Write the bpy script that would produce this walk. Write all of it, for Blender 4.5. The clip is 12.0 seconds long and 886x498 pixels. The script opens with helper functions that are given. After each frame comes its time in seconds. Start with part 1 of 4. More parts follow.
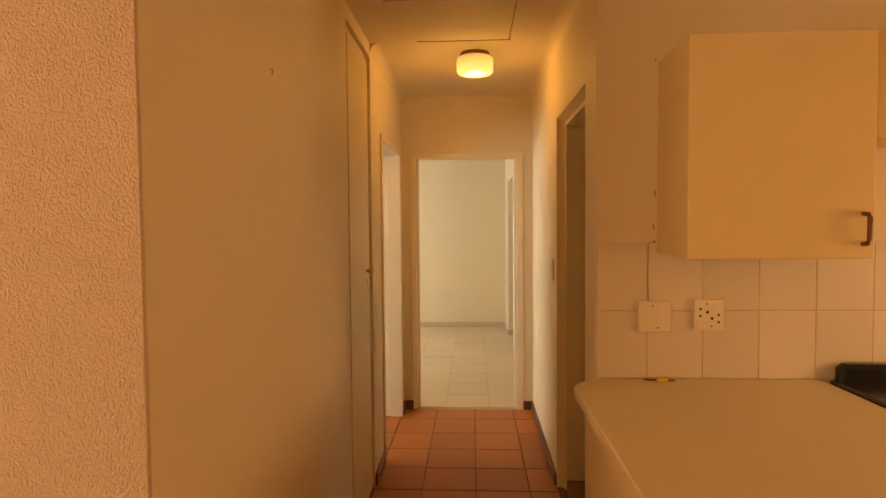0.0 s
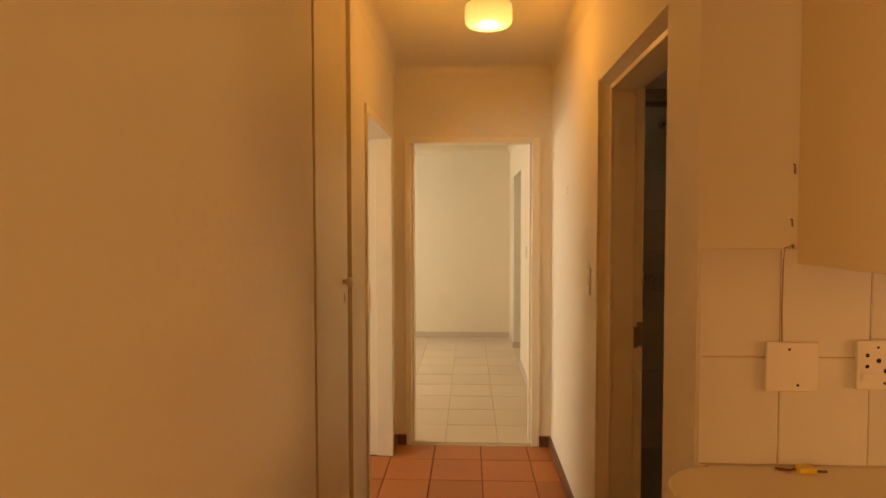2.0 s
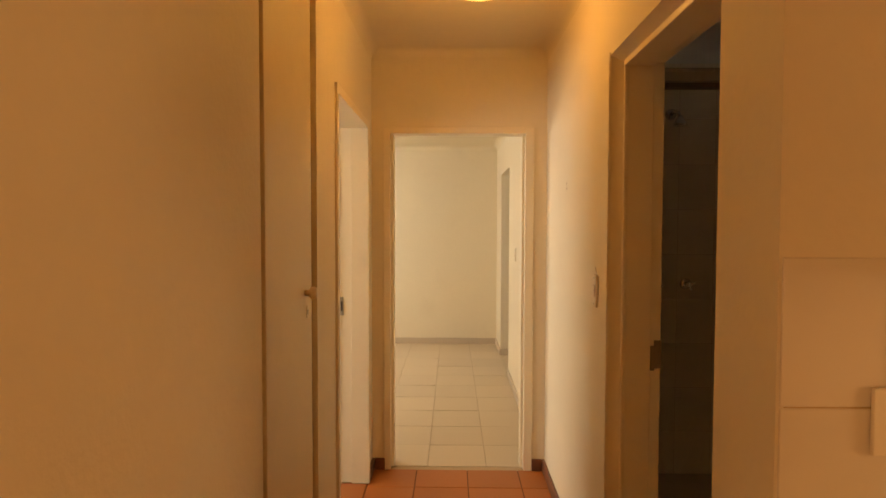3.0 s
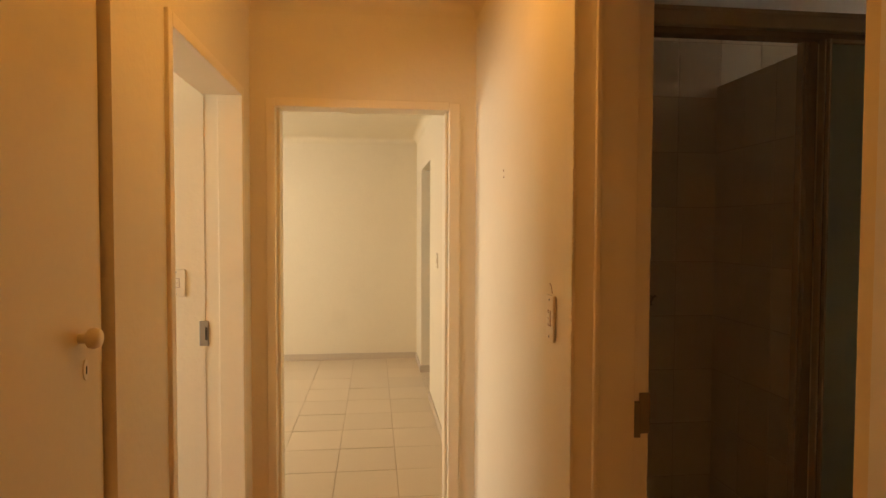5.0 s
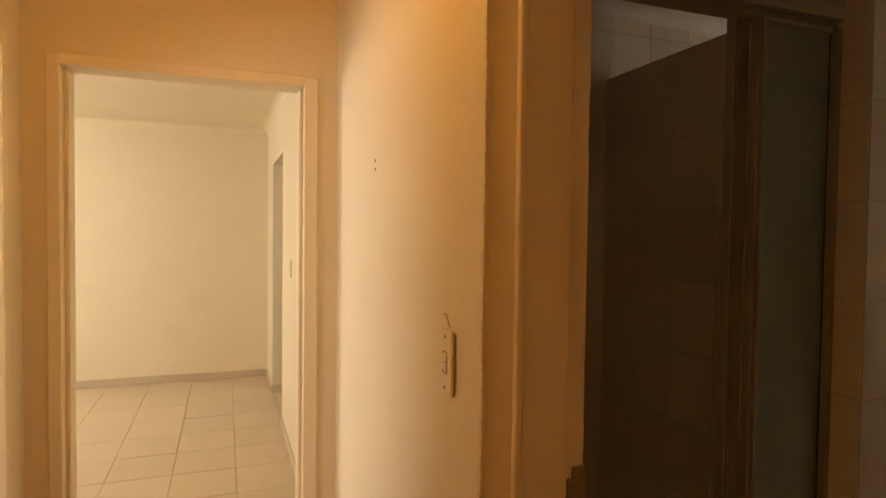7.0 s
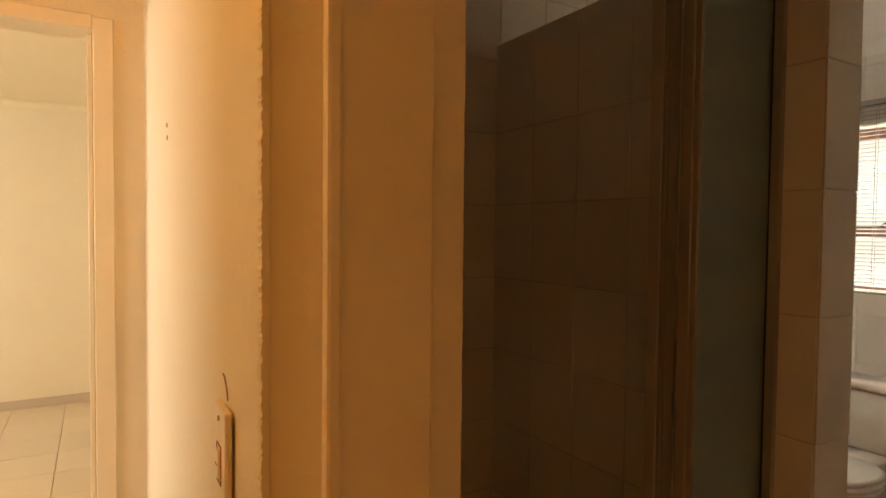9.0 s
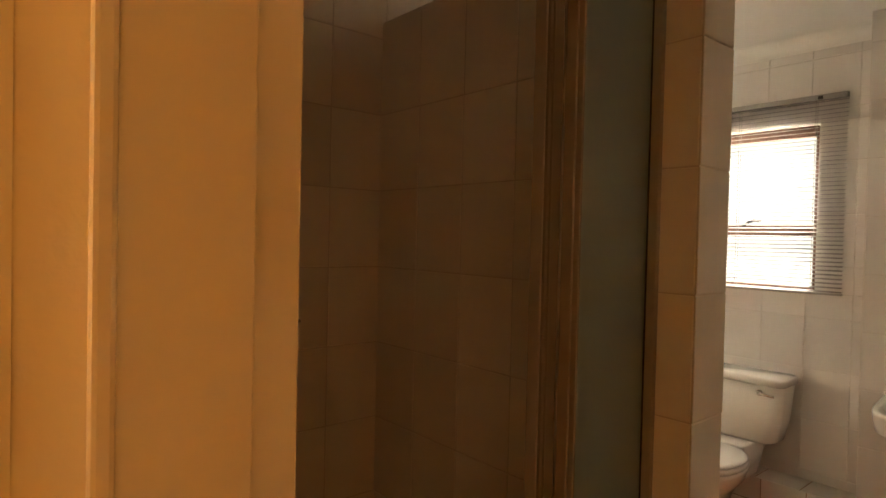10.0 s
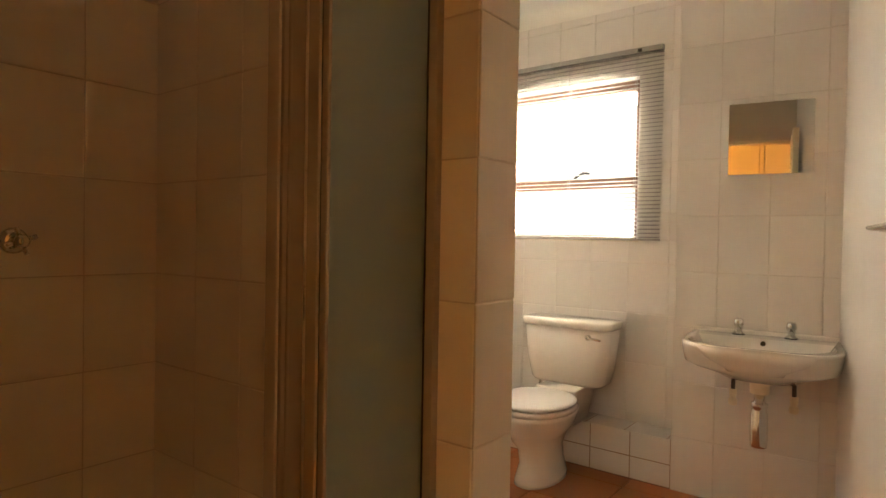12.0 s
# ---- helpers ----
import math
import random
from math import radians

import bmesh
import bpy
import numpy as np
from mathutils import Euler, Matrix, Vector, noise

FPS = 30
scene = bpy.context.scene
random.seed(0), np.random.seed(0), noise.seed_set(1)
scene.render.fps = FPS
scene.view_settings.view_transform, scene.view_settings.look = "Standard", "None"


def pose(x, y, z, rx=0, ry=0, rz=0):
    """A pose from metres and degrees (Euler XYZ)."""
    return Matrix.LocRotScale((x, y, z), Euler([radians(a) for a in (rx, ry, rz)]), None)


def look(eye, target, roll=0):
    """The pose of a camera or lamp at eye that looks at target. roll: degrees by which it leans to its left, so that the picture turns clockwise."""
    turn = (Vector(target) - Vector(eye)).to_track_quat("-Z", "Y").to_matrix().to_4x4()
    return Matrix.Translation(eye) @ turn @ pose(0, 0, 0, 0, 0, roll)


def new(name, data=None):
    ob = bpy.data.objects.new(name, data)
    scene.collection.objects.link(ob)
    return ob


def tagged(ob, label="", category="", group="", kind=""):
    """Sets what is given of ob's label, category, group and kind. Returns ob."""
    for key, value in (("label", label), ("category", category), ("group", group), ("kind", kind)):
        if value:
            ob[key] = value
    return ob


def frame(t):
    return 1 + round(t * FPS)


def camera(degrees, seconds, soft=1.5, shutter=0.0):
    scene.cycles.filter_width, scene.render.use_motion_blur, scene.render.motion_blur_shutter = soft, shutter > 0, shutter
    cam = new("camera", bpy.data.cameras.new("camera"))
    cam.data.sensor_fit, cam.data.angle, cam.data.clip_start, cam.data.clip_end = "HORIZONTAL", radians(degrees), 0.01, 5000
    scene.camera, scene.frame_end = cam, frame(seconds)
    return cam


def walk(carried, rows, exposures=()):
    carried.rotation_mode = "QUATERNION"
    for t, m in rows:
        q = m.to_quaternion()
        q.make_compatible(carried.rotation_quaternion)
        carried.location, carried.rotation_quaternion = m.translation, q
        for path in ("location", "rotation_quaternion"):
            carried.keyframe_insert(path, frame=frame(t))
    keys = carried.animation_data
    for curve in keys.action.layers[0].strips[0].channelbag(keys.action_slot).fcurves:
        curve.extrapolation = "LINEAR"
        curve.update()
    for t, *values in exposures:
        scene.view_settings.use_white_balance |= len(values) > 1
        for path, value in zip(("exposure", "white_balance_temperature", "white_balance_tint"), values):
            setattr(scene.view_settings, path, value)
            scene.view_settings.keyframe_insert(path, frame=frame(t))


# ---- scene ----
cam = camera(73.4, 12.0)
PATH = [
    (0, (0.185, -0.324, 1.506), (0.082, 1.671, 1.422), -0.5),
    (0.5, (0.153, -0.151, 1.492), (0.054, 1.845, 1.409), -0.3),
    (1, (0.148, 0.064, 1.496), (0.048, 2.06, 1.413), -0.3),
    (1.5, (0.129, 0.279, 1.487), (0.028, 2.275, 1.403), -0.2),
    (2, (0.111, 0.5, 1.484), (0.023, 2.496, 1.404), -0.1),
    (2.5, (0.096, 0.708, 1.481), (0.034, 2.706, 1.403), 0.1),
    (4.3, (0.096, 1.389, 1.481), (0.207, 3.384, 1.408), 0.1),
    (4.5, (0.128, 1.474, 1.473), (0.276, 3.467, 1.404), 0.2),
    (5, (0.175, 1.647, 1.473), (0.404, 3.632, 1.404), 0.2),
    (5.5, (0.196, 1.785, 1.467), (0.489, 3.763, 1.399), 0.3),
    (6, (0.198, 1.914, 1.476), (0.607, 3.87, 1.412), 0.4),
    (6.5, (0.198, 2.029, 1.486), (0.762, 3.947, 1.422), 0.4),
    (7, (0.242, 2.126, 1.487), (0.931, 4.002, 1.426), 0.7),
    (7.2, (0.286, 2.19, 1.489), (1.01, 4.054, 1.422), 0.1),
    (8.8, (0.519, 2.523, 1.485), (1.489, 4.271, 1.437), 0.0),
    (9, (0.53, 2.529, 1.49), (1.539, 4.254, 1.422), 0.6),
    (9.5, (0.574, 2.578, 1.461), (1.757, 4.191, 1.443), 0.4),
    (10, (0.625, 2.593, 1.426), (1.918, 4.118, 1.386), 1.3),
    (10.5, (0.669, 2.609, 1.364), (2.041, 4.064, 1.324), 1.2),
    (11, (0.752, 2.62, 1.299), (2.188, 4.006, 1.258), 1.1),
    (11.5, (0.836, 2.608, 1.214), (2.344, 3.909, 1.186), 1.0),
    (12, (0.899, 2.582, 1.184), (2.481, 3.788, 1.15), 1.0),
]
WALK_EXPOSURES = [(0, 0.0, 7200, 10), (3, 0.0, 7200, 10), (5, 0.05, 7200, 10), (7.2, 0.15, 7200, 10), (8.8, 0.48, 7200, 10), (9.5, 0.68, 7200, 10), (10, 0.97, 7200, 10), (10.5, 1.27, 7200, 10), (12, 1.52, 7200, 10)]
walk(cam, [(t, look(eye, target, roll)) for t, eye, target, roll in PATH], exposures=WALK_EXPOSURES)

# ---- world and lights ----
world = bpy.data.worlds.new("world")
scene.world = world
world.use_nodes = True
wn = world.node_tree.nodes
sky = wn.new("ShaderNodeTexSky")
sky.sky_type, sky.sun_disc = "NISHITA", False
sky.sun_elevation, sky.sun_rotation = radians(40), radians(200)
world.node_tree.links.new(sky.outputs[0], wn["Background"].inputs[0])
wn["Background"].inputs[1].default_value = 0.12

sun_data = bpy.data.lights.new("sun", "SUN")
sun_data.energy, sun_data.angle, sun_data.color = 2.0, radians(0.5), (1.0, 0.95, 0.88)
sun = new("sun", sun_data)
sun.matrix_world = look((6, -12, 9), (0, 2, 0))


def window_or_fill_light(name, at, toward, w, h, watts, color=(1.0, 0.93, 0.82)):
    data = bpy.data.lights.new(name, "AREA")
    data.shape, data.size, data.size_y, data.energy, data.color = "RECTANGLE", w, h, watts, color
    ob = new(name, data)
    ob.matrix_world = look(at, toward)
    return ob


def lamp_light(name, at, watts, radius, color):
    data = bpy.data.lights.new(name, "POINT")
    data.energy, data.shadow_soft_size, data.color = watts, radius, color
    ob = new(name, data)
    ob.location = at
    return ob


WARM = (1.0, 0.468, 0.100)
window_or_fill_light("bathroom_daylight", (4.95, 3.99, 2.85), (2.2, 3.5, 0.6), 1.6, 0.8, 48, (1.0, 0.97, 0.93))
# Unseen lamp added outside the window, aimed up for ceiling bounce towards the shower.
window_or_fill_light("bathroom_upward_fill", (5.5, 2.6, 0.95), (2.4, 3.9, 2.3), 1.2, 1.0, 690, (1.0, 0.97, 0.93))
window_or_fill_light("bathroom_high_daylight", (6.75, 4.10, 3.08), (3.9, 4.0, 1.6), 2.4, 1.1, 40, (1.0, 0.97, 0.92)).data.spread = radians(66)
window_or_fill_light("far_room_daylight", (-2.95, 6.6, 1.6), (0.6, 6.6, 1.2), 1.8, 1.2, 60, (1.0, 0.95, 0.89))
window_or_fill_light("side_room_daylight", (-3.25, 3.1, 1.5), (0.0, 3.7, 1.2), 1.4, 1.2, 54, (1.0, 0.95, 0.87))
# Unseen fill added to lighten the far room's side opening; no window opens there.
window_or_fill_light("far_room_east_fill", (2.55, 6.4, 1.6), (0.9, 7.2, 1.2), 1.3, 1.1, 14, (1.0, 0.95, 0.85))
window_or_fill_light("living_daylight", (-3.25, -2.1, 1.4), (-0.4, 0.7, 0.9), 1.7, 1.1, 90, (1.0, 0.63, 0.34))
lamp_light("passage_lamp_light", (0.20, 3.27, 2.37), 7.2, 0.045, WARM)
# Fill added inside the room for the left wall; the east wall has no window.
window_or_fill_light("kitchen_side_fill", (2.9, 1.0, 1.30), (-0.4, 1.4, 0.8), 0.8, 0.8, 17, (1.0, 0.57, 0.27))
lamp_light("kitchen_lamp_light", (0.0, -1.3, 2.20), 19, 0.28, (1.0, 0.43, 0.07))

# ---- materials ----


def base_material(name):
    m = bpy.data.materials.new(name)
    m.use_nodes = True
    nt = m.node_tree
    return m, nt, nt.nodes["Principled BSDF"]


def surface(name, color, rough=0.5, metal=0.0, grain=60.0, vary=0.08, bump=0.0, bump_scale=200.0, stain=0.0,
            stain_color=(0.25, 0.16, 0.08), coat=0.0, per_piece=0.0, stretch=(1, 1, 1)):
    """Colour with fine grain, wide stains and relief, at world size."""
    m, nt, bsdf = base_material(name)
    n, l = nt.nodes, nt.links
    tc = n.new("ShaderNodeTexCoord")
    mp = n.new("ShaderNodeMapping")
    mp.inputs["Scale"].default_value = stretch
    geo = n.new("ShaderNodeNewGeometry")
    l.new(geo.outputs["Position"], mp.inputs[0])
    fine = n.new("ShaderNodeTexNoise")
    fine.inputs["Scale"].default_value = grain
    fine.inputs["Detail"].default_value = 4
    wide = n.new("ShaderNodeTexNoise")
    wide.inputs["Scale"].default_value = 2.3
    wide.inputs["Detail"].default_value = 5
    l.new(mp.outputs[0], fine.inputs["Vector"])
    l.new(mp.outputs[0], wide.inputs["Vector"])
    lo = [c * (1 - vary) for c in color]
    hi = [min(1, c * (1 + vary)) for c in color]
    mix = n.new("ShaderNodeMix")
    mix.data_type = "RGBA"
    mix.inputs[6].default_value, mix.inputs[7].default_value = (*lo, 1), (*hi, 1)
    add = n.new("ShaderNodeMath")
    add.operation = "MULTIPLY_ADD"
    add.inputs[1].default_value, add.inputs[2].default_value = 0.5, 0.0
    l.new(fine.outputs[0], add.inputs[0])
    add2 = n.new("ShaderNodeMath")
    add2.operation = "MULTIPLY_ADD"
    add2.inputs[1].default_value = 0.5
    l.new(wide.outputs[0], add2.inputs[0])
    l.new(add.outputs[0], add2.inputs[2])
    l.new(add2.outputs[0], mix.inputs[0])
    out = mix.outputs[2]
    if stain:
        ramp = n.new("ShaderNodeMapRange")
        ramp.inputs[1].default_value, ramp.inputs[2].default_value = 0.56, 0.74
        ramp.inputs[3].default_value, ramp.inputs[4].default_value = 0.0, stain
        l.new(wide.outputs[0], ramp.inputs[0])
        st = n.new("ShaderNodeMix")
        st.data_type = "RGBA"
        st.inputs[7].default_value = (*stain_color, 1)
        l.new(ramp.outputs[0], st.inputs[0])
        l.new(out, st.inputs[6])
        out = st.outputs[2]
    if per_piece:
        info = n.new("ShaderNodeObjectInfo")
        rng = n.new("ShaderNodeMapRange")
        rng.inputs[3].default_value, rng.inputs[4].default_value = 1 - per_piece, 1 + per_piece
        l.new(info.outputs["Random"], rng.inputs[0])
        hsv = n.new("ShaderNodeHueSaturation")
        l.new(rng.outputs[0], hsv.inputs["Value"])
        l.new(out, hsv.inputs["Color"])
        out = hsv.outputs[0]
    l.new(out, bsdf.inputs["Base Color"])
    rr = n.new("ShaderNodeMapRange")
    rr.inputs[3].default_value, rr.inputs[4].default_value = max(0.02, rough * 0.85), min(1, rough * 1.15)
    l.new(wide.outputs[0], rr.inputs[0])
    l.new(rr.outputs[0], bsdf.inputs["Roughness"])
    bsdf.inputs["Metallic"].default_value = metal
    if coat:
        bsdf.inputs["Coat Weight"].default_value = coat
        bsdf.inputs["Coat Roughness"].default_value = 0.08
    if bump:
        bn = n.new("ShaderNodeTexNoise")
        bn.inputs["Scale"].default_value = bump_scale
        bn.inputs["Detail"].default_value = 3
        l.new(mp.outputs[0], bn.inputs["Vector"])
        bp = n.new("ShaderNodeBump")
        bp.inputs["Strength"].default_value = 1.0
        bp.inputs["Distance"].default_value = bump
        l.new(bn.outputs[0], bp.inputs["Height"])
        l.new(bp.outputs[0], bsdf.inputs["Normal"])
    return m


PLASTER = surface("painted_plaster", (0.76, 0.66, 0.48), 0.62, grain=30, vary=0.04, bump=0.0012, bump_scale=55, stain=0.06)
STIPPLE = surface("stippled_plaster", (0.76, 0.60, 0.46), 0.75, grain=120, vary=0.06, bump=0.0090, bump_scale=225, stretch=(1, 1, 0.8))
CEILING = surface("ceiling_paint", (0.74, 0.64, 0.45), 0.8, grain=20, vary=0.04, bump=0.0008, bump_scale=60, stain=0.08)
BATH_CEILING = surface("bathroom_ceiling_paint", (0.80, 0.77, 0.71), 0.8, grain=20, vary=0.04, bump=0.0008, bump_scale=60, stain=0.06)
FRAME = surface("frame_enamel", (0.80, 0.69, 0.50), 0.38, grain=50, vary=0.04, bump=0.0004, bump_scale=30, stain=0.12)
DOOR = surface("door_enamel", (0.74, 0.61, 0.38), 0.42, grain=70, vary=0.05, bump=0.0004, bump_scale=25, stain=0.12)
TERRACOTTA = surface("terracotta", (0.40, 0.130, 0.032), 0.50, grain=90, vary=0.22, bump=0.0006, bump_scale=70, stain=0.35,
                     stain_color=(0.24, 0.07, 0.03), per_piece=0.12)
RED_GROUT = surface("dark_red_grout", (0.20, 0.075, 0.034), 0.85, grain=200, vary=0.3)
BEIGE_TILE = surface("beige_floor_tile", (0.62, 0.50, 0.35), 0.48, grain=60, vary=0.06,
                     per_piece=0.04)
BEIGE_GROUT = surface("beige_grout", (0.48, 0.36, 0.23), 0.9, grain=200, vary=0.2)
WALL_TILE = surface("white_wall_tile", (0.67, 0.58, 0.45), 0.34, grain=25, vary=0.03, bump=0.0009, bump_scale=9, stain=0.06,
                    per_piece=0.06)
KITCHEN_GROUT = surface("brown_kitchen_grout", (0.50, 0.36, 0.20), 0.9, grain=70, vary=0.35)
BATH_GROUT = surface("pale_grout", (0.66, 0.61, 0.54), 0.85, grain=90, vary=0.10)
SHOWER_GROUT = surface("dull_shower_grout", (0.66, 0.55, 0.41), 0.8, grain=90, vary=0.2)
STAIN_GROUT = surface("brown_stained_grout", (0.34, 0.23, 0.14), 0.9, grain=60, vary=0.3)
BATH_TILE = surface("white_bathroom_tile", (0.74, 0.70, 0.65), 0.16, grain=25, vary=0.03, bump=0.0006, bump_scale=9, stain=0.06,
                    per_piece=0.035)
# Bathroom tile copied warmer and paler, with the shower's light put in its colour.
SHOWER_TILE = surface("shower_tile_warm_light", (0.87, 0.79, 0.65), 0.20, grain=25, vary=0.05, bump=0.0006, bump_scale=9, stain=0.10,
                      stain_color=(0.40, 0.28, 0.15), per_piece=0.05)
BATH_PAINT = surface("bathroom_paint", (0.73, 0.69, 0.63), 0.55, grain=30, vary=0.04, bump=0.0004, bump_scale=30, stain=0.08)
SKIRT = surface("brown_skirting", (0.15, 0.055, 0.026), 0.4, grain=90, vary=0.25, stretch=(1, 1, 6))
TILE_SKIRT = surface("beige_skirting", (0.56, 0.45, 0.33), 0.4, grain=60, vary=0.1)
CHROME = surface("chrome", (0.72, 0.70, 0.66), 0.14, metal=1.0, grain=50, vary=0.05)
STEEL = surface("dull_steel", (0.38, 0.35, 0.31), 0.38, metal=0.9, grain=80, vary=0.2)
ALUMINIUM = surface("bronze_aluminium", (0.21, 0.165, 0.115), 0.6, metal=0.0, grain=80, vary=0.12)
ALU_LIGHT = surface("worn_aluminium", (0.36, 0.30, 0.22), 0.55, metal=0.1, grain=80, vary=0.12)
BLACK = surface("black_enamel", (0.012, 0.012, 0.014), 0.22, grain=60, vary=0.2)
DARK = surface("dark_hole", (0.03, 0.02, 0.012), 0.8)
RUBBER = surface("black_seal", (0.03, 0.022, 0.016), 0.7)
CERAMIC = surface("white_ceramic", (0.80, 0.76, 0.70), 0.10, grain=20, vary=0.02, coat=0.4)
PLASTIC = surface("cream_plastic", (0.76, 0.66, 0.49), 0.35, grain=60, vary=0.03)
SEAT = surface("white_seat_plastic", (0.80, 0.76, 0.71), 0.25, grain=60, vary=0.02)
LAMINATE = surface("cream_laminate", (0.72, 0.62, 0.42), 0.36, grain=150, vary=0.05, stain=0.10)
CABINET = surface("cabinet_melamine", (0.72, 0.55, 0.28), 0.45, grain=80, vary=0.04, stain=0.08)
BROWN = surface("brown_handle_plastic", (0.16, 0.055, 0.018), 0.3, grain=80, vary=0.2)
BLIND = surface("blind_slat_paint", (0.33, 0.31, 0.28), 0.4, grain=60, vary=0.05)
WOOD = surface("varnished_window_wood", (0.13, 0.060, 0.036), 0.4, grain=40, vary=0.3, stretch=(1, 0.2, 6))
YELLOW = surface("yellow_plastic", (0.75, 0.50, 0.05), 0.4)
LAMP_RIM = surface("brown_lamp_base", (0.30, 0.14, 0.06), 0.5, grain=60, vary=0.2)
COPPER = surface("tarnished_pipe", (0.09, 0.06, 0.045), 0.45, metal=0.5)


def glass_material(name, color, rough):
    m, nt, bsdf = base_material(name)
    bsdf.inputs["Base Color"].default_value = (*color, 1)
    bsdf.inputs["Roughness"].default_value = rough
    bsdf.inputs["Transmission Weight"].default_value = 1.0
    bsdf.inputs["IOR"].default_value = 1.45
    return m


CLEAR = glass_material("clear_glass", (0.95, 0.97, 0.95), 0.0)


def obscure_glass():
    m, nt, bsdf = base_material("obscure_glass")
    n, l = nt.nodes, nt.links
    geo = n.new("ShaderNodeNewGeometry")
    noise_tex = n.new("ShaderNodeTexNoise")
    noise_tex.inputs["Scale"].default_value = 90
    l.new(geo.outputs["Position"], noise_tex.inputs["Vector"])
    bp = n.new("ShaderNodeBump")
    bp.inputs["Distance"].default_value = 0.0007
    l.new(noise_tex.outputs[0], bp.inputs["Height"])
    l.new(bp.outputs[0], bsdf.inputs["Normal"])
    bsdf.inputs["Base Color"].default_value = (0.36, 0.42, 0.335, 1)
    bsdf.inputs["Roughness"].default_value = 0.55
    bsdf.inputs["Transmission Weight"].default_value = 0.55
    return m


OBSCURE = obscure_glass()


def mirror_material():
    m, nt, bsdf = base_material("mirror_silver")
    bsdf.inputs["Base Color"].default_value = (0.88, 0.88, 0.86, 1)
    bsdf.inputs["Metallic"].default_value = 1.0
    bsdf.inputs["Roughness"].default_value = 0.02
    return m


MIRROR = mirror_material()


def glow(name, color, strength):
    m = bpy.data.materials.new(name)
    m.use_nodes = True
    nt = m.node_tree
    nt.nodes.remove(nt.nodes["Principled BSDF"])
    em = nt.nodes.new("ShaderNodeEmission")
    em.inputs[0].default_value, em.inputs[1].default_value = (*color, 1), strength
    nt.links.new(em.outputs[0], nt.nodes["Material Output"].inputs[0])
    return m


def lamp_shade_material():
    """Opal glass, brighter towards its lit bottom where the bulb sits."""
    m = bpy.data.materials.new("opal_glass")
    m.use_nodes = True
    nt = m.node_tree
    n, l = nt.nodes, nt.links
    bsdf = n["Principled BSDF"]
    bsdf.inputs["Base Color"].default_value = (0.8, 0.7, 0.45, 1)
    bsdf.inputs["Roughness"].default_value = 0.3
    bsdf.inputs["Emission Color"].default_value = (1.0, 0.64, 0.17, 1)
    geo = n.new("ShaderNodeNewGeometry")
    sep = n.new("ShaderNodeSeparateXYZ")
    l.new(geo.outputs["Position"], sep.inputs[0])
    rng = n.new("ShaderNodeMapRange")
    rng.inputs[1].default_value, rng.inputs[2].default_value = 2.39, 2.49
    rng.inputs[3].default_value, rng.inputs[4].default_value = 1.5, 0.55
    l.new(sep.outputs[2], rng.inputs[0])
    l.new(rng.outputs[0], bsdf.inputs["Emission Strength"])
    return m


OPAL = lamp_shade_material()

# ---- mesh helpers ----


def mesh_object(name, bm, material, parent=None, label="", smooth=False):
    bmesh.ops.recalc_face_normals(bm, faces=bm.faces)
    me = bpy.data.meshes.new(name)
    bm.to_mesh(me)
    bm.free()
    me.materials.append(material)
    if smooth:
        for p in me.polygons:
            p.use_smooth = True
    ob = new(name, me)
    if parent is not None:
        ob.parent = parent
    return tagged(ob, label=label)


def part(name, bm, material, parent, label="", smooth=False):
    return mesh_object(name, bm, material, parent, label, smooth)


def thing(name, at, label, category, group=""):
    ob = new(name)
    ob.location = at
    return tagged(ob, label=label, category=category, group=group)


def box(bm, x0, x1, y0, y1, z0, z1, bevel=0.0):
    start = set(bm.verts)
    vs = bmesh.ops.create_cube(bm, size=1.0)["verts"]
    for v in vs:
        v.co = Vector(((x0 + x1) / 2 + v.co.x * (x1 - x0), (y0 + y1) / 2 + v.co.y * (y1 - y0), (z0 + z1) / 2 + v.co.z * (z1 - z0)))
    if bevel:
        edges = list({e for v in vs for e in v.link_edges})
        bmesh.ops.bevel(bm, geom=edges, offset=bevel, segments=2, affect="EDGES", profile=0.5)
    return bm


def boxes(*specs, bevel=0.0):
    bm = bmesh.new()
    for s in specs:
        box(bm, *s, bevel=bevel)
    return bm


def lathe(profile, at=(0, 0, 0), axis="Z", steps=24, bm=None):
    """A turned body from (radius, height) pairs, about an axis through at."""
    bm = bm or bmesh.new()
    rings = []
    for r, h in profile:
        ring = []
        for i in range(steps):
            a = 2 * math.pi * i / steps
            p = (r * math.cos(a), r * math.sin(a), h)
            if axis == "X":
                p = (h, p[0], p[1])
            elif axis == "Y":
                p = (p[0], h, p[1])
            ring.append(bm.verts.new(Vector(p) + Vector(at)))
        rings.append(ring)
    for a, b in zip(rings, rings[1:]):
        for i in range(steps):
            bm.faces.new((a[i], a[(i + 1) % steps], b[(i + 1) % steps], b[i]))
    bm.faces.new(rings[0])
    bm.faces.new(rings[-1])
    return bm


